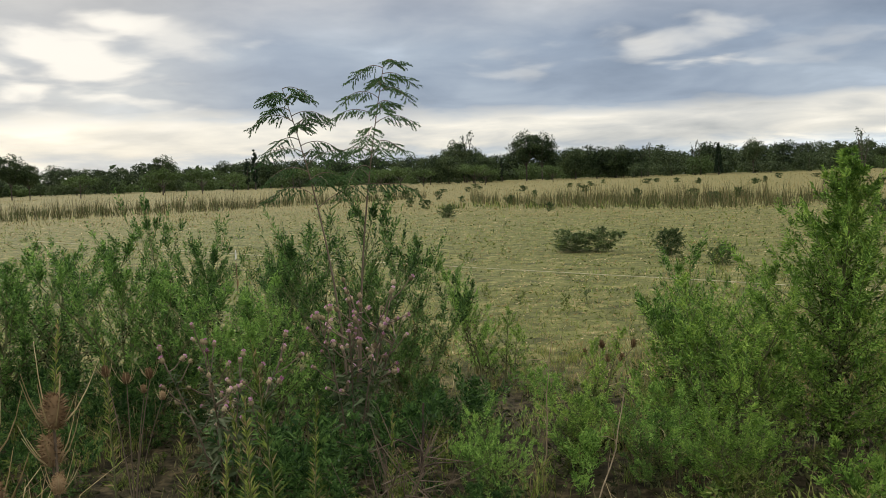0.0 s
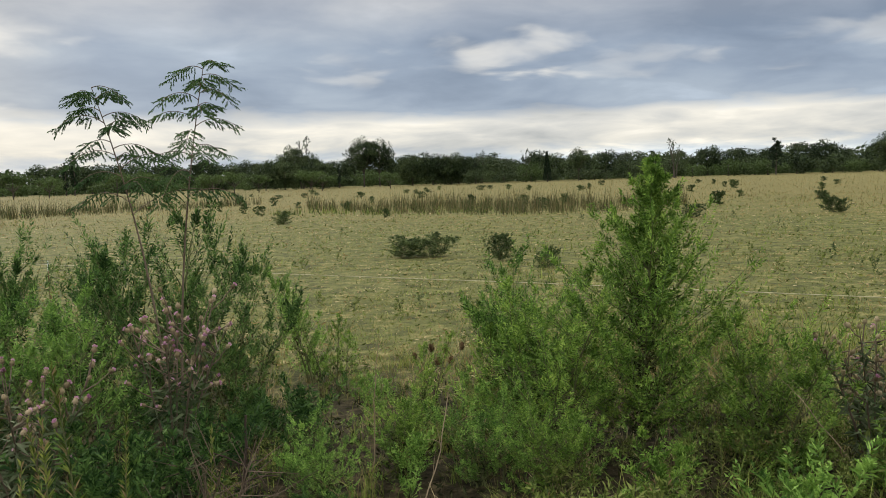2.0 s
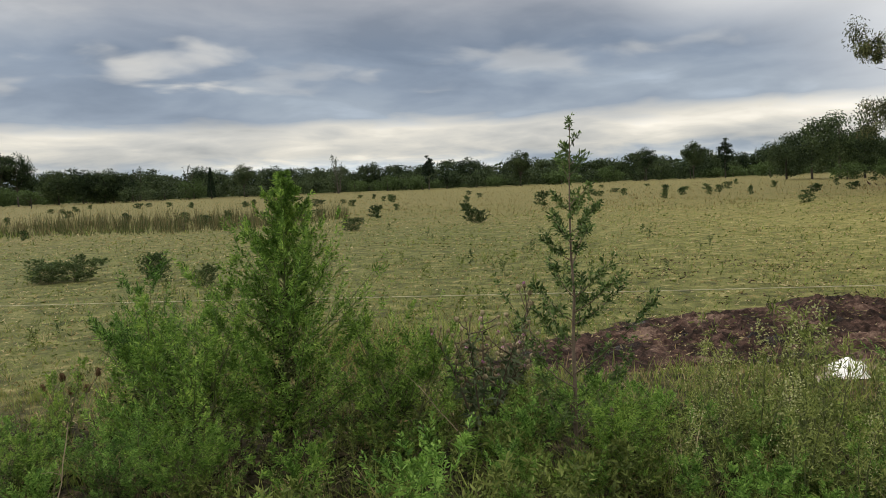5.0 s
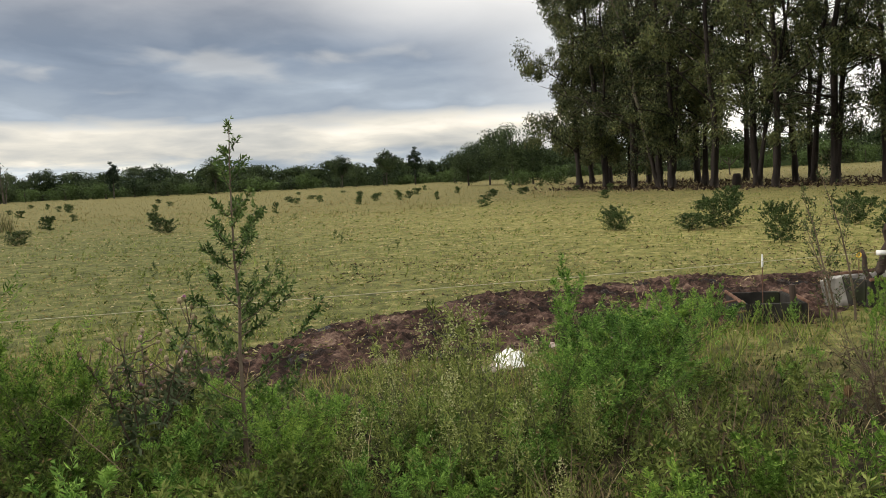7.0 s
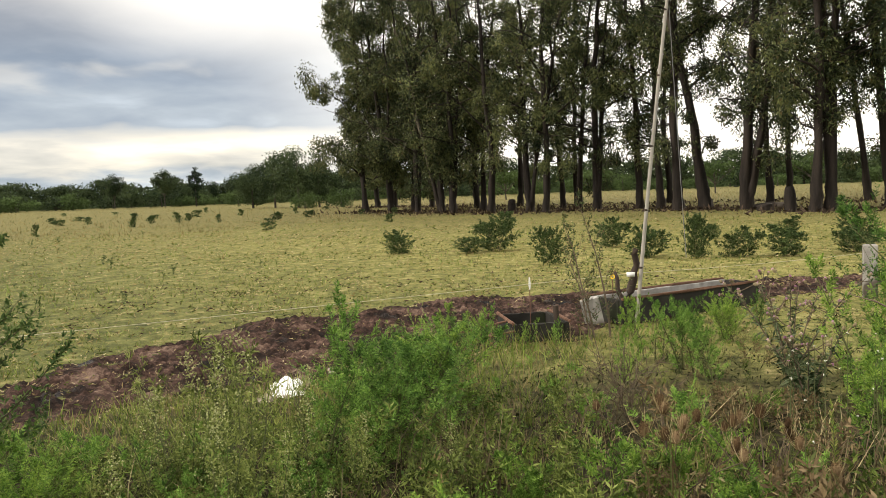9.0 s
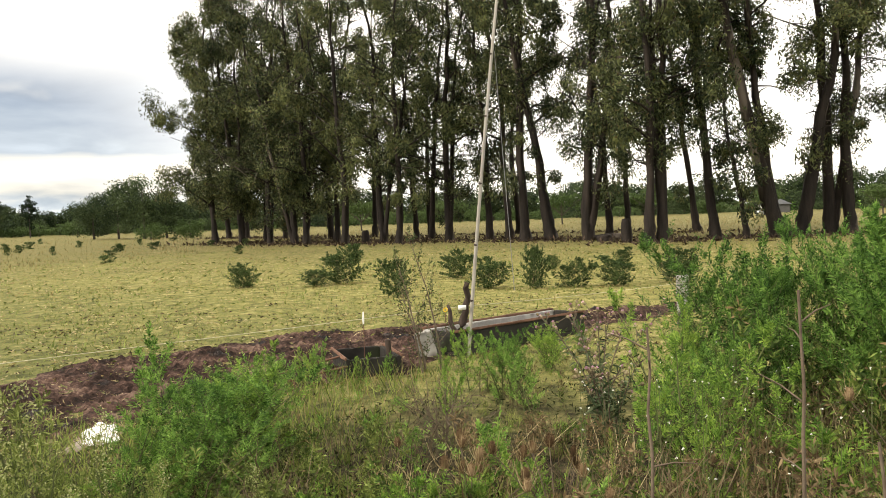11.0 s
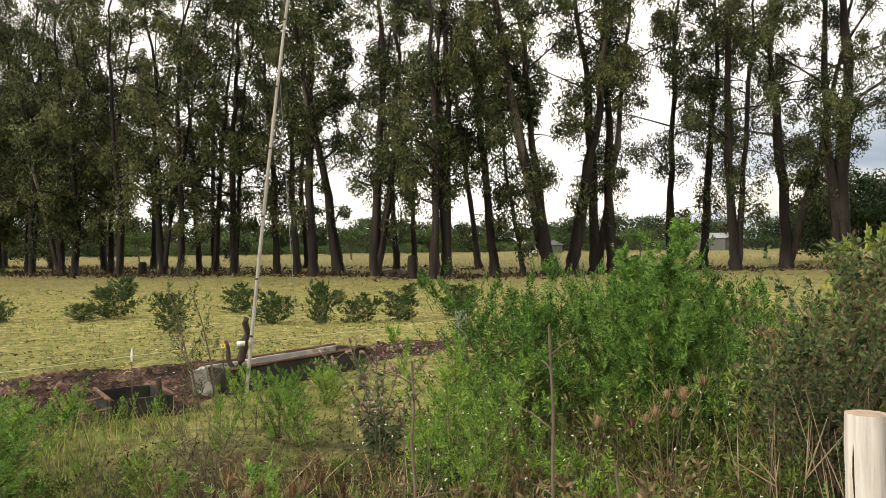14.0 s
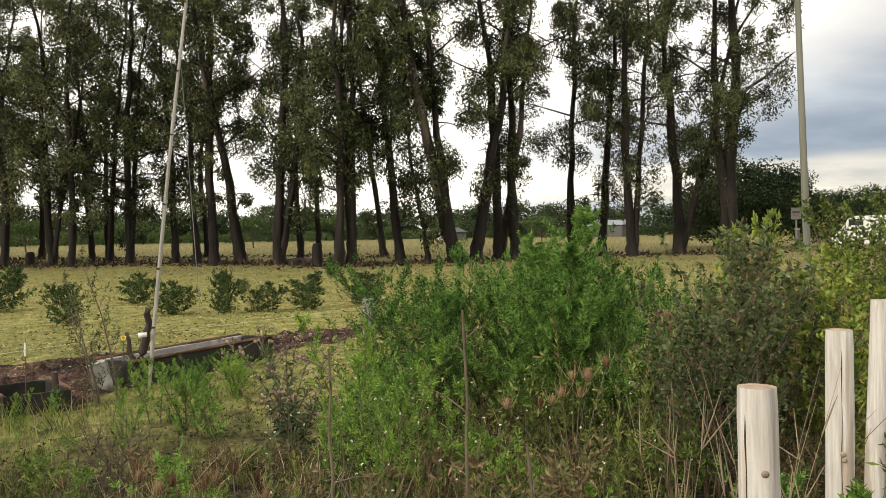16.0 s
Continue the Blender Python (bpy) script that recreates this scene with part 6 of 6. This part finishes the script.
def verge_spots(seed, n, lo=2.6, az=(-48, 142), reach=1.0):
    rng = np.random.default_rng(seed)
    a = rng.uniform(*az, n)
    top = verge_limit(a) * reach
    r = lo + (top - lo) * rng.uniform(0, 1, n) ** 0.7
    x, y = 0.5 + r * np.sin(np.radians(a)), r * np.cos(np.radians(a))
    clear = np.ones(n, bool)
    for px, py in ((2.44, -1.45), (3.33, -2.34), (4.16, -3.16)):
        clear &= np.hypot(x - px, y - py) > 0.22
    return x[clear], y[clear], r[clear], a[clear], rng


def undergrowth(name, kinds, mat, seed, n, lo, size, label, az=(-48, 142), reach=1.0):
    x, y, r, a, rng = verge_spots(seed, n, lo, az, reach)
    out = Soup()
    turns, sizes = rng.uniform(0, 6.28, len(x)), rng.uniform(*size, len(x))
    # patches: taller here, shorter there
    sizes *= 0.75 + 0.5 * (0.5 + 0.5 * np.sin(x * 1.3 + 2 * np.sin(y * 0.7)) * np.cos(y * 1.1 - x * 0.4))
    sizes *= np.clip(1.45 - r / (verge_limit(a) * reach), 0.4, 1.0)
    # low and trodden round the basin and the trough
    sizes *= 1 - 0.55 * np.clip((r - 5.4) / 1.2, 0, 1) * np.interp(a, [66, 74, 96, 104], [0, 1, 1, 0])
    mud = mud_depth(x, y) > -0.1
    for k, kind in enumerate(kinds):
        take = [i for i in range(k, len(x), len(kinds)) if not mud[i]]
        out.scattered(kind, [(x[i], y[i], -0.01, sizes[i], turns[i]) for i in take])
    return tagged(part(name, out, mat), label, "undergrowth", kind="stuff")


LOW_WORMWOOD = [bush(400 + n, 0.42, 0.26, 26, 6, 12, (0.036, 0.0090), "round", 4, rise=0.5, stem_r=0.004, frond=True)[1] for n in range(2)]
LOW_FORB = [bush(410 + n, 0.34, 0.20, 22, 5, 4, (0.042, 0.012), "round", 3, rise=0.5, stem_r=0.004)[1] for n in range(2)]


def grass_tuft(seed, n, h, w, spread, lean=0.45):
    rng = np.random.default_rng(seed)
    az = rng.uniform(0, 6.28, n)
    p = np.stack([rng.normal(size=n) * spread, rng.normal(size=n) * spread, np.full(n, -0.02)], -1)
    l = np.stack([np.cos(az), np.sin(az), 0 * az], -1) * rng.uniform(0.1, lean * 2, n)[:, None]
    return Soup().blades(p, l, h * rng.uniform(0.45, 1.1, n), w, rng)


undergrowth("wormwood_undergrowth", LOW_WORMWOOD, WORMWOOD, 500, 130, 3.0, (0.45, 1.15), "feathery green weeds covering the verge", (-4, 142))
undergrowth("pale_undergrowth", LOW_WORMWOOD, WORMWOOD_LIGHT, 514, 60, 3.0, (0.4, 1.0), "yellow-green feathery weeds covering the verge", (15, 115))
# weeds in the darkest leaf copy paint the shaded recess at the left
undergrowth("dark_undergrowth", LOW_WORMWOOD[:1], WORMWOOD_SHADED, 501, 100, 2.9, (0.7, 1.5), "feathery weeds covering the verge, painted in a shaded tone", (-48, -2))
undergrowth("forb_undergrowth", LOW_FORB, FORB, 502, 380, 2.8, (0.4, 1.0), "mixed leafy weeds covering the verge")
undergrowth("aster_undergrowth", LOW_FORB, ASTER_LEAF, 503, 150, 2.9, (0.5, 1.2), "pale green leafy weeds covering the verge", (10, 80))
undergrowth("verge_grass", [grass_tuft(420, 46, 0.38, 0.007, 0.07), grass_tuft(421, 40, 0.28, 0.007, 0.09)], TALL_GRASS, 504, 800, 2.7, (0.4, 1.0), "long green grass in the verge", reach=1.06)
undergrowth("withered_grass", [grass_tuft(422, 26, 0.36, 0.006, 0.09, 0.7)], STRAW, 505, 90, 2.7, (0.6, 1.4), "withered straw-coloured grass in the verge", reach=1.1)
undergrowth("dead_stems", [grass_tuft(423, 34, 0.42, 0.008, 0.12, 0.35)], BROWN, 506, 110, 2.9, (0.5, 1.2), "dead brown stems in the verge", (60, 142))
undergrowth("dead_stems", [grass_tuft(424, 30, 0.34, 0.007, 0.12, 0.35)], BROWN, 507, 70, 2.9, (0.6, 1.3), "dead brown stems in the verge", (-48, 30))
undergrowth("tall_brown_weeds", [grass_tuft(425, 30, 0.9, 0.009, 0.12, 0.25)], BROWN, 508, 70, 4.4, (0.7, 1.2), "tall dead brown weeds by the posts", (112, 142))
undergrowth("tall_green_weeds", [bush(430, 0.8, 0.24, 40, 6, 4, (0.045, 0.012), "spire", 3, rise=0.6)[1]], FORB, 509, 60, 4.2, (0.8, 1.4), "tall leafy weeds by the posts", (106, 142))


# low layer of dark leaves, added as the shaded gaps between weeds
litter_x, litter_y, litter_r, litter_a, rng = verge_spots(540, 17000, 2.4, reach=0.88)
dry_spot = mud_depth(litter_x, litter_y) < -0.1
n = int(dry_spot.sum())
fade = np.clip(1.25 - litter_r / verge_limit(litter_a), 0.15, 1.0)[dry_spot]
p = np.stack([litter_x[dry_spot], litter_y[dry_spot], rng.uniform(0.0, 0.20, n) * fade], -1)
tagged(part("withered_litter", Soup().leaves(p, unit(ball(rng, n) * [1, 1, 0.8]), rng.uniform(0.03, 0.075, n), 0.013, rng), INNER_SHADE), "dark withered leaves standing in for shade under the weeds", "litter", kind="stuff")


def brush_bank():
    rng = np.random.default_rng(520)
    a, r = np.radians(rng.uniform(119, 140, 5200)), rng.uniform(7.5, 17, 5200)
    x, y = 0.5 + r * np.sin(a), r * np.cos(a)
    p = np.stack([x, y, ground_z(x, y) - 0.02], -1)
    ln = np.stack([rng.normal(size=5200), rng.normal(size=5200), 0 * x], -1) * 0.4
    return Soup().blades(p, ln, rng.uniform(0.35, 0.95, 5200), 0.016, rng)


tagged(part("dry_brush", brush_bank(), DRY_BRUSH), "bank of dry reddish-brown brush by the roadside", "brush", kind="stuff")


# dark bits round each trunk paint the shadow strip under the grove
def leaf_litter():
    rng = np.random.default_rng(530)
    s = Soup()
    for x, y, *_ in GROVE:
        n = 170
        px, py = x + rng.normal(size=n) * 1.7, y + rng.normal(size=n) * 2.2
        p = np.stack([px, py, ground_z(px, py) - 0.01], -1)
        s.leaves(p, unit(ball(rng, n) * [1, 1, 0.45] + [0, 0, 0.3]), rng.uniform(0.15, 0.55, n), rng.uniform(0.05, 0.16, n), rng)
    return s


tagged(part("leaf_litter", leaf_litter(), LITTER_AND_SHADE), "dark bark and leaf bits standing in for shade under the eucalyptus trees", "litter", kind="stuff")

flower_x, flower_y, _, _, rng = verge_spots(510, 130, 3.4, (92, 122), 0.6)
n = len(flower_x)
p = np.stack([flower_x, flower_y, rng.uniform(0.35, 0.8, n)], -1)
white = Soup()
for _ in range(5):
    white.leaves(p, unit(ball(rng, n) + [0, 0, 0.6]), 0.009, 0.008, rng)
stalks = Soup()
for q in p:
    stalks.tube([(q[0], q[1], -0.02), q * [1, 1, 0.5], q + [0, 0, 0.004]], [0.002, 0.002, 0.0012], 3)
tagged(part("flower_stalks", stalks, GREEN_STEM), "thin green flower stalks among the weeds", "stalks", kind="stuff")
tagged(part("white_flowers", white, WHITE_FLOWER), "tiny white flowers dotted over the weeds", "flowers", kind="stuff")


def meadow(name, mat, seed, n, lo, hi, az, height, wide, label, keep=None, lean=0.8, power=1.0):
    """Single blades strewn so that near and far ground are covered alike."""
    rng = np.random.default_rng(seed)
    a = np.radians(rng.uniform(*az, n))
    r = lo * (hi / lo) ** (rng.uniform(0, 1, n) ** power)
    x, y = 0.5 + r * np.sin(a), r * np.cos(a)
    if keep is not None:
        k = keep(x, y, r, np.degrees(a), rng)
        x, y, r, a = x[k], y[k], r[k], a[k]
    n = len(x)
    ln = np.stack([rng.normal(size=n), rng.normal(size=n), 0 * x], -1) * lean * 0.5
    grow = (r / lo) ** 0.75
    p = np.stack([x, y, ground_z(x, y) + bumps(x, y) - 0.01], -1)
    return tagged(part(name, Soup().blades(p, ln, rng.uniform(*height, n) * (0.7 + 0.5 * np.sin(x * 0.8 + 2 * np.sin(y * 0.35)) * np.sin(y * 0.6)), wide * grow, rng, True), mat), label, "grass", kind="stuff")


def off_mud(x, y, r, a, rng):
    return (mud_depth(x, y) < rng.uniform(-0.3, 0.42, len(x)) ** 3 * 4) & (r > verge_limit(a) * rng.uniform(0.8, 1.0, len(x)))


def clumpy(x, y, r, a, rng):
    patch = np.sin(x * 0.9 + 1.7 * np.sin(y * 0.5)) * np.sin(y * 0.8 + 1.3 * np.sin(x * 0.6))
    return off_mud(x, y, r, a, rng) & (patch > rng.uniform(-0.6, 0.8, len(x)))


meadow("meadow_grass", GRASS_DRY, 599, 45000, 6.0, 60.0, (62, 142), (0.02, 0.06), 0.011, "short grazed yellowing grass", off_mud)
meadow("meadow_grass", GRASS, 600, 52000, 6.0, 60.0, (-45, 66), (0.02, 0.06), 0.011, "short grazed green grass", off_mud)
def turf_tufts(name, mat, seed, count, per, lo, hi, tall, wide, label):
    """Clumps of coarse grass that the animals left standing."""
    rng = np.random.default_rng(seed)
    a, r = np.radians(rng.uniform(-40, 130, count)), lo * (hi / lo) ** rng.uniform(0, 1, count)
    x, y = 0.5 + r * np.sin(a), r * np.cos(a)
    k = off_mud(x, y, r, np.degrees(a), rng)
    x, y, r = (np.repeat(v[k], per) for v in (x, y, r))
    n = len(x)
    x, y = x + rng.normal(size=n) * 0.15 * (r / 10) ** 0.5, y + rng.normal(size=n) * 0.15 * (r / 10) ** 0.5
    p = np.stack([x, y, ground_z(x, y) + bumps(x, y) - 0.015], -1)
    ln = np.stack([rng.normal(size=n), rng.normal(size=n), 0 * x], -1) * 1.3
    return tagged(part(name, Soup().blades(p, ln, tall * rng.uniform(0.4, 1.2, n), wide * (r / 10) ** 0.6, rng, True), mat), label, "grass", kind="stuff")


turf_tufts("grass_tufts", GRASS, 610, 3600, 22, 7.0, 60.0, 0.075, 0.010, "darker tufts of uneaten grass in the pasture")
turf_tufts("straw_tufts", DRY_GRASS, 611, 2600, 12, 7.0, 50.0, 0.04, 0.011, "flecks of trampled straw in the pasture")
turf_tufts("dark_tufts", FORB, 612, 900, 20, 8.0, 55.0, 0.07, 0.014, "small dark weeds in the pasture")
meadow("meadow_weeds", FORB, 601, 9000, 7.0, 48.0, (-45, 135), (0.06, 0.18), 0.016, "scattered low weeds in the grazed grass", clumpy)
meadow("dry_grass", DRY_GRASS, 602, 40000, 38.0, 190.0, (-45, 150), (0.08, 0.26), 0.035, "straw-coloured long grass over the far field", lambda x, y, r, a, rng: r > 42 + 14 * np.sin(a / 9.0) + rng.normal(size=len(x)) * 5)


def band(azs, near, far):
    return lambda x, y, r, a, rng: (r > np.interp(a, azs, near) + rng.normal(size=len(x)) * 0.8) & (r < np.interp(a, azs, far)) & (np.sin(a * 2.1 + r * 0.35) + np.sin(a * 5.3) > rng.uniform(-2.4, 0.9, len(x)))


meadow("reeds", REED, 603, 22000, 40.0, 72.0, (-36, -2), (0.35, 1.4), 0.024, "stand of tall dry brown reeds in the field", band([-36, -20, -8, -2], [48, 50, 58, 64], [62, 66, 70, 70]), 0.3)
meadow("reeds", REED, 604, 22000, 34.0, 62.0, (1, 27), (0.25, 1.2), 0.022, "stand of tall dry brown reeds in the field", band([1, 6, 15, 22, 27], [50, 40, 36, 36, 42], [58, 54, 50, 48, 46]), 0.3)
meadow("green_rushes", FORB, 605, 3500, 33.0, 50.0, (-2, 14), (0.15, 0.45), 0.040, "patch of green rushes in the field", band([-2, 2, 10, 14], [44, 41, 38, 38], [47, 46, 44, 41]), 0.5)
meadow("fringe_grass", TALL_GRASS, 606, 9000, 5.6, 9.0, (-20, 80), (0.10, 0.26), 0.008, "longer green grass at the verge's edge", off_mud, 0.9)
meadow("mud_straw", STRAW, 613, 9000, 6.5, 14.0, (40, 100), (0.015, 0.05), 0.012, "bits of straw trodden into the mud", lambda x, y, r, a, rng: mud_depth(x, y) > rng.uniform(-0.1, 1.2, len(x)), 3.0)


def pasture_weeds(name, kinds, mat, seed, n, lo, hi, az, size, label):
    """Small leafy weeds in loose groups over the grazed grass."""
    rng = np.random.default_rng(seed)
    a, r = rng.uniform(*az, n * 4), lo * (hi / lo) ** rng.uniform(0, 1, n * 4)
    x, y = 0.5 + r * np.sin(np.radians(a)), r * np.cos(np.radians(a))
    k = np.flatnonzero(clumpy(x, y, r, a, rng))[:n]
    out = Soup()
    for m, kind in enumerate(kinds):
        out.scattered(kind, [(x[i], y[i], float(ground_z(x[i], y[i])) - 0.03, rng.uniform(*size), rng.uniform(0, 6.28)) for i in k[m::len(kinds)]])
    return tagged(part(name, out, mat), label, "weeds", kind="stuff")


SPRIG = [bush(440 + n, 0.36, 0.12, 12, 4, 5, (0.05, 0.014), "spire", 2, rise=0.6, stem_r=0.004)[1] for n in range(2)]
pasture_weeds("pasture_weeds", SPRIG, FORB, 620, 120, 8.0, 20.0, (-35, 40), (0.3, 0.75), "small green weeds scattered over the pasture")
pasture_weeds("dark_pasture_weeds", SPRIG, SHRUB_LEAF, 621, 70, 10.0, 45.0, (-35, 60), (0.3, 0.8), "small dark weeds scattered over the pasture")
meadow("dry_fringe", DRY_GRASS, 622, 5000, 5.0, 8.2, (-12, 30), (0.08, 0.34), 0.006, "withered grass where the verge meets the pasture", off_mud, 0.8)
meadow("trampled_litter", LITTER_AND_SHADE, 623, 4000, 8.5, 17.0, (50, 105), (0.010, 0.022), 0.030, "dark trampled dung and litter on the grazed grass", clumpy, 5.0)
meadow("mud_turf", GRASS, 624, 7000, 6.5, 14.0, (35, 100), (0.02, 0.06), 0.010, "grass growing in over the edge of the mud", lambda x, y, r, a, rng: (mud_depth(x, y) > -0.4) & (mud_depth(x, y) < 0.55 * np.sin(x * 3.1 + np.sin(y * 4)) * np.sin(y * 2.7)), 1.2)
meadow("pale_verge_grass", TALL_GRASS, 625, 8000, 3.6, 7.0, (36, 78), (0.08, 0.24), 0.006, "short pale green grass between the verge weeds", lambda x, y, r, a, rng: mud_depth(x, y) < -0.1, 0.9)
meadow("straw_field", STRAW, 626, 16000, 54.0, 150.0, (60, 130), (0.10, 0.30), 0.03, "pale straw-coloured grass behind the grove", None, 0.6)
undergrowth("browned_weeds", LOW_FORB, DRY_BRUSH, 515, 130, 2.9, (0.5, 1.3), "browned leafy weeds in the verge", (84, 130))
undergrowth("browned_stems", [grass_tuft(426, 26, 0.6, 0.006, 0.10, 0.3)], DRY_BRUSH, 516, 120, 3.0, (0.5, 1.2), "dry upright stems in the verge", (84, 140))


def flecks(name, mat, seed, n, lo, hi, az, length, wide, label):
    """Flat bits lying on the grazed grass."""
    rng = np.random.default_rng(seed)
    a, r = rng.uniform(*az, n), lo * (hi / lo) ** rng.uniform(0, 1, n)
    x, y = 0.5 + r * np.sin(np.radians(a)), r * np.cos(np.radians(a))
    k = (r > verge_limit(a)) & (np.sin(x * 2.3 + 2 * np.sin(y * 1.1)) * np.sin(y * 1.9 + x * 0.6) > rng.uniform(-1, 0.8, n))
    x, y, r = x[k], y[k], r[k]
    n = len(x)
    grow = (r / lo) ** 0.6
    p = np.stack([x, y, ground_z(x, y) + bumps(x, y) + 0.03], -1)
    return tagged(part(name, Soup().slivers(p, unit(ball(rng, n) * [1, 1, 0.35]), rng.uniform(*length, n) * grow, wide * grow, rng), mat), label, "litter", kind="stuff")


flecks("straw_flecks", STRAW, 630, 26000, 6.5, 40.0, (-40, 125), (0.02, 0.06), 0.012, "bits of pale straw strewn over the pasture")
flecks("turf_flecks", GRASS, 631, 22000, 6.5, 40.0, (-40, 125), (0.03, 0.07), 0.014, "broad-leaved sprigs in the grazed turf")
flecks("dung_flecks", LITTER_AND_SHADE, 632, 4200, 7.5, 17.0, (45, 100), (0.02, 0.07), 0.014, "dark crumbs of dung and bark on the pasture")
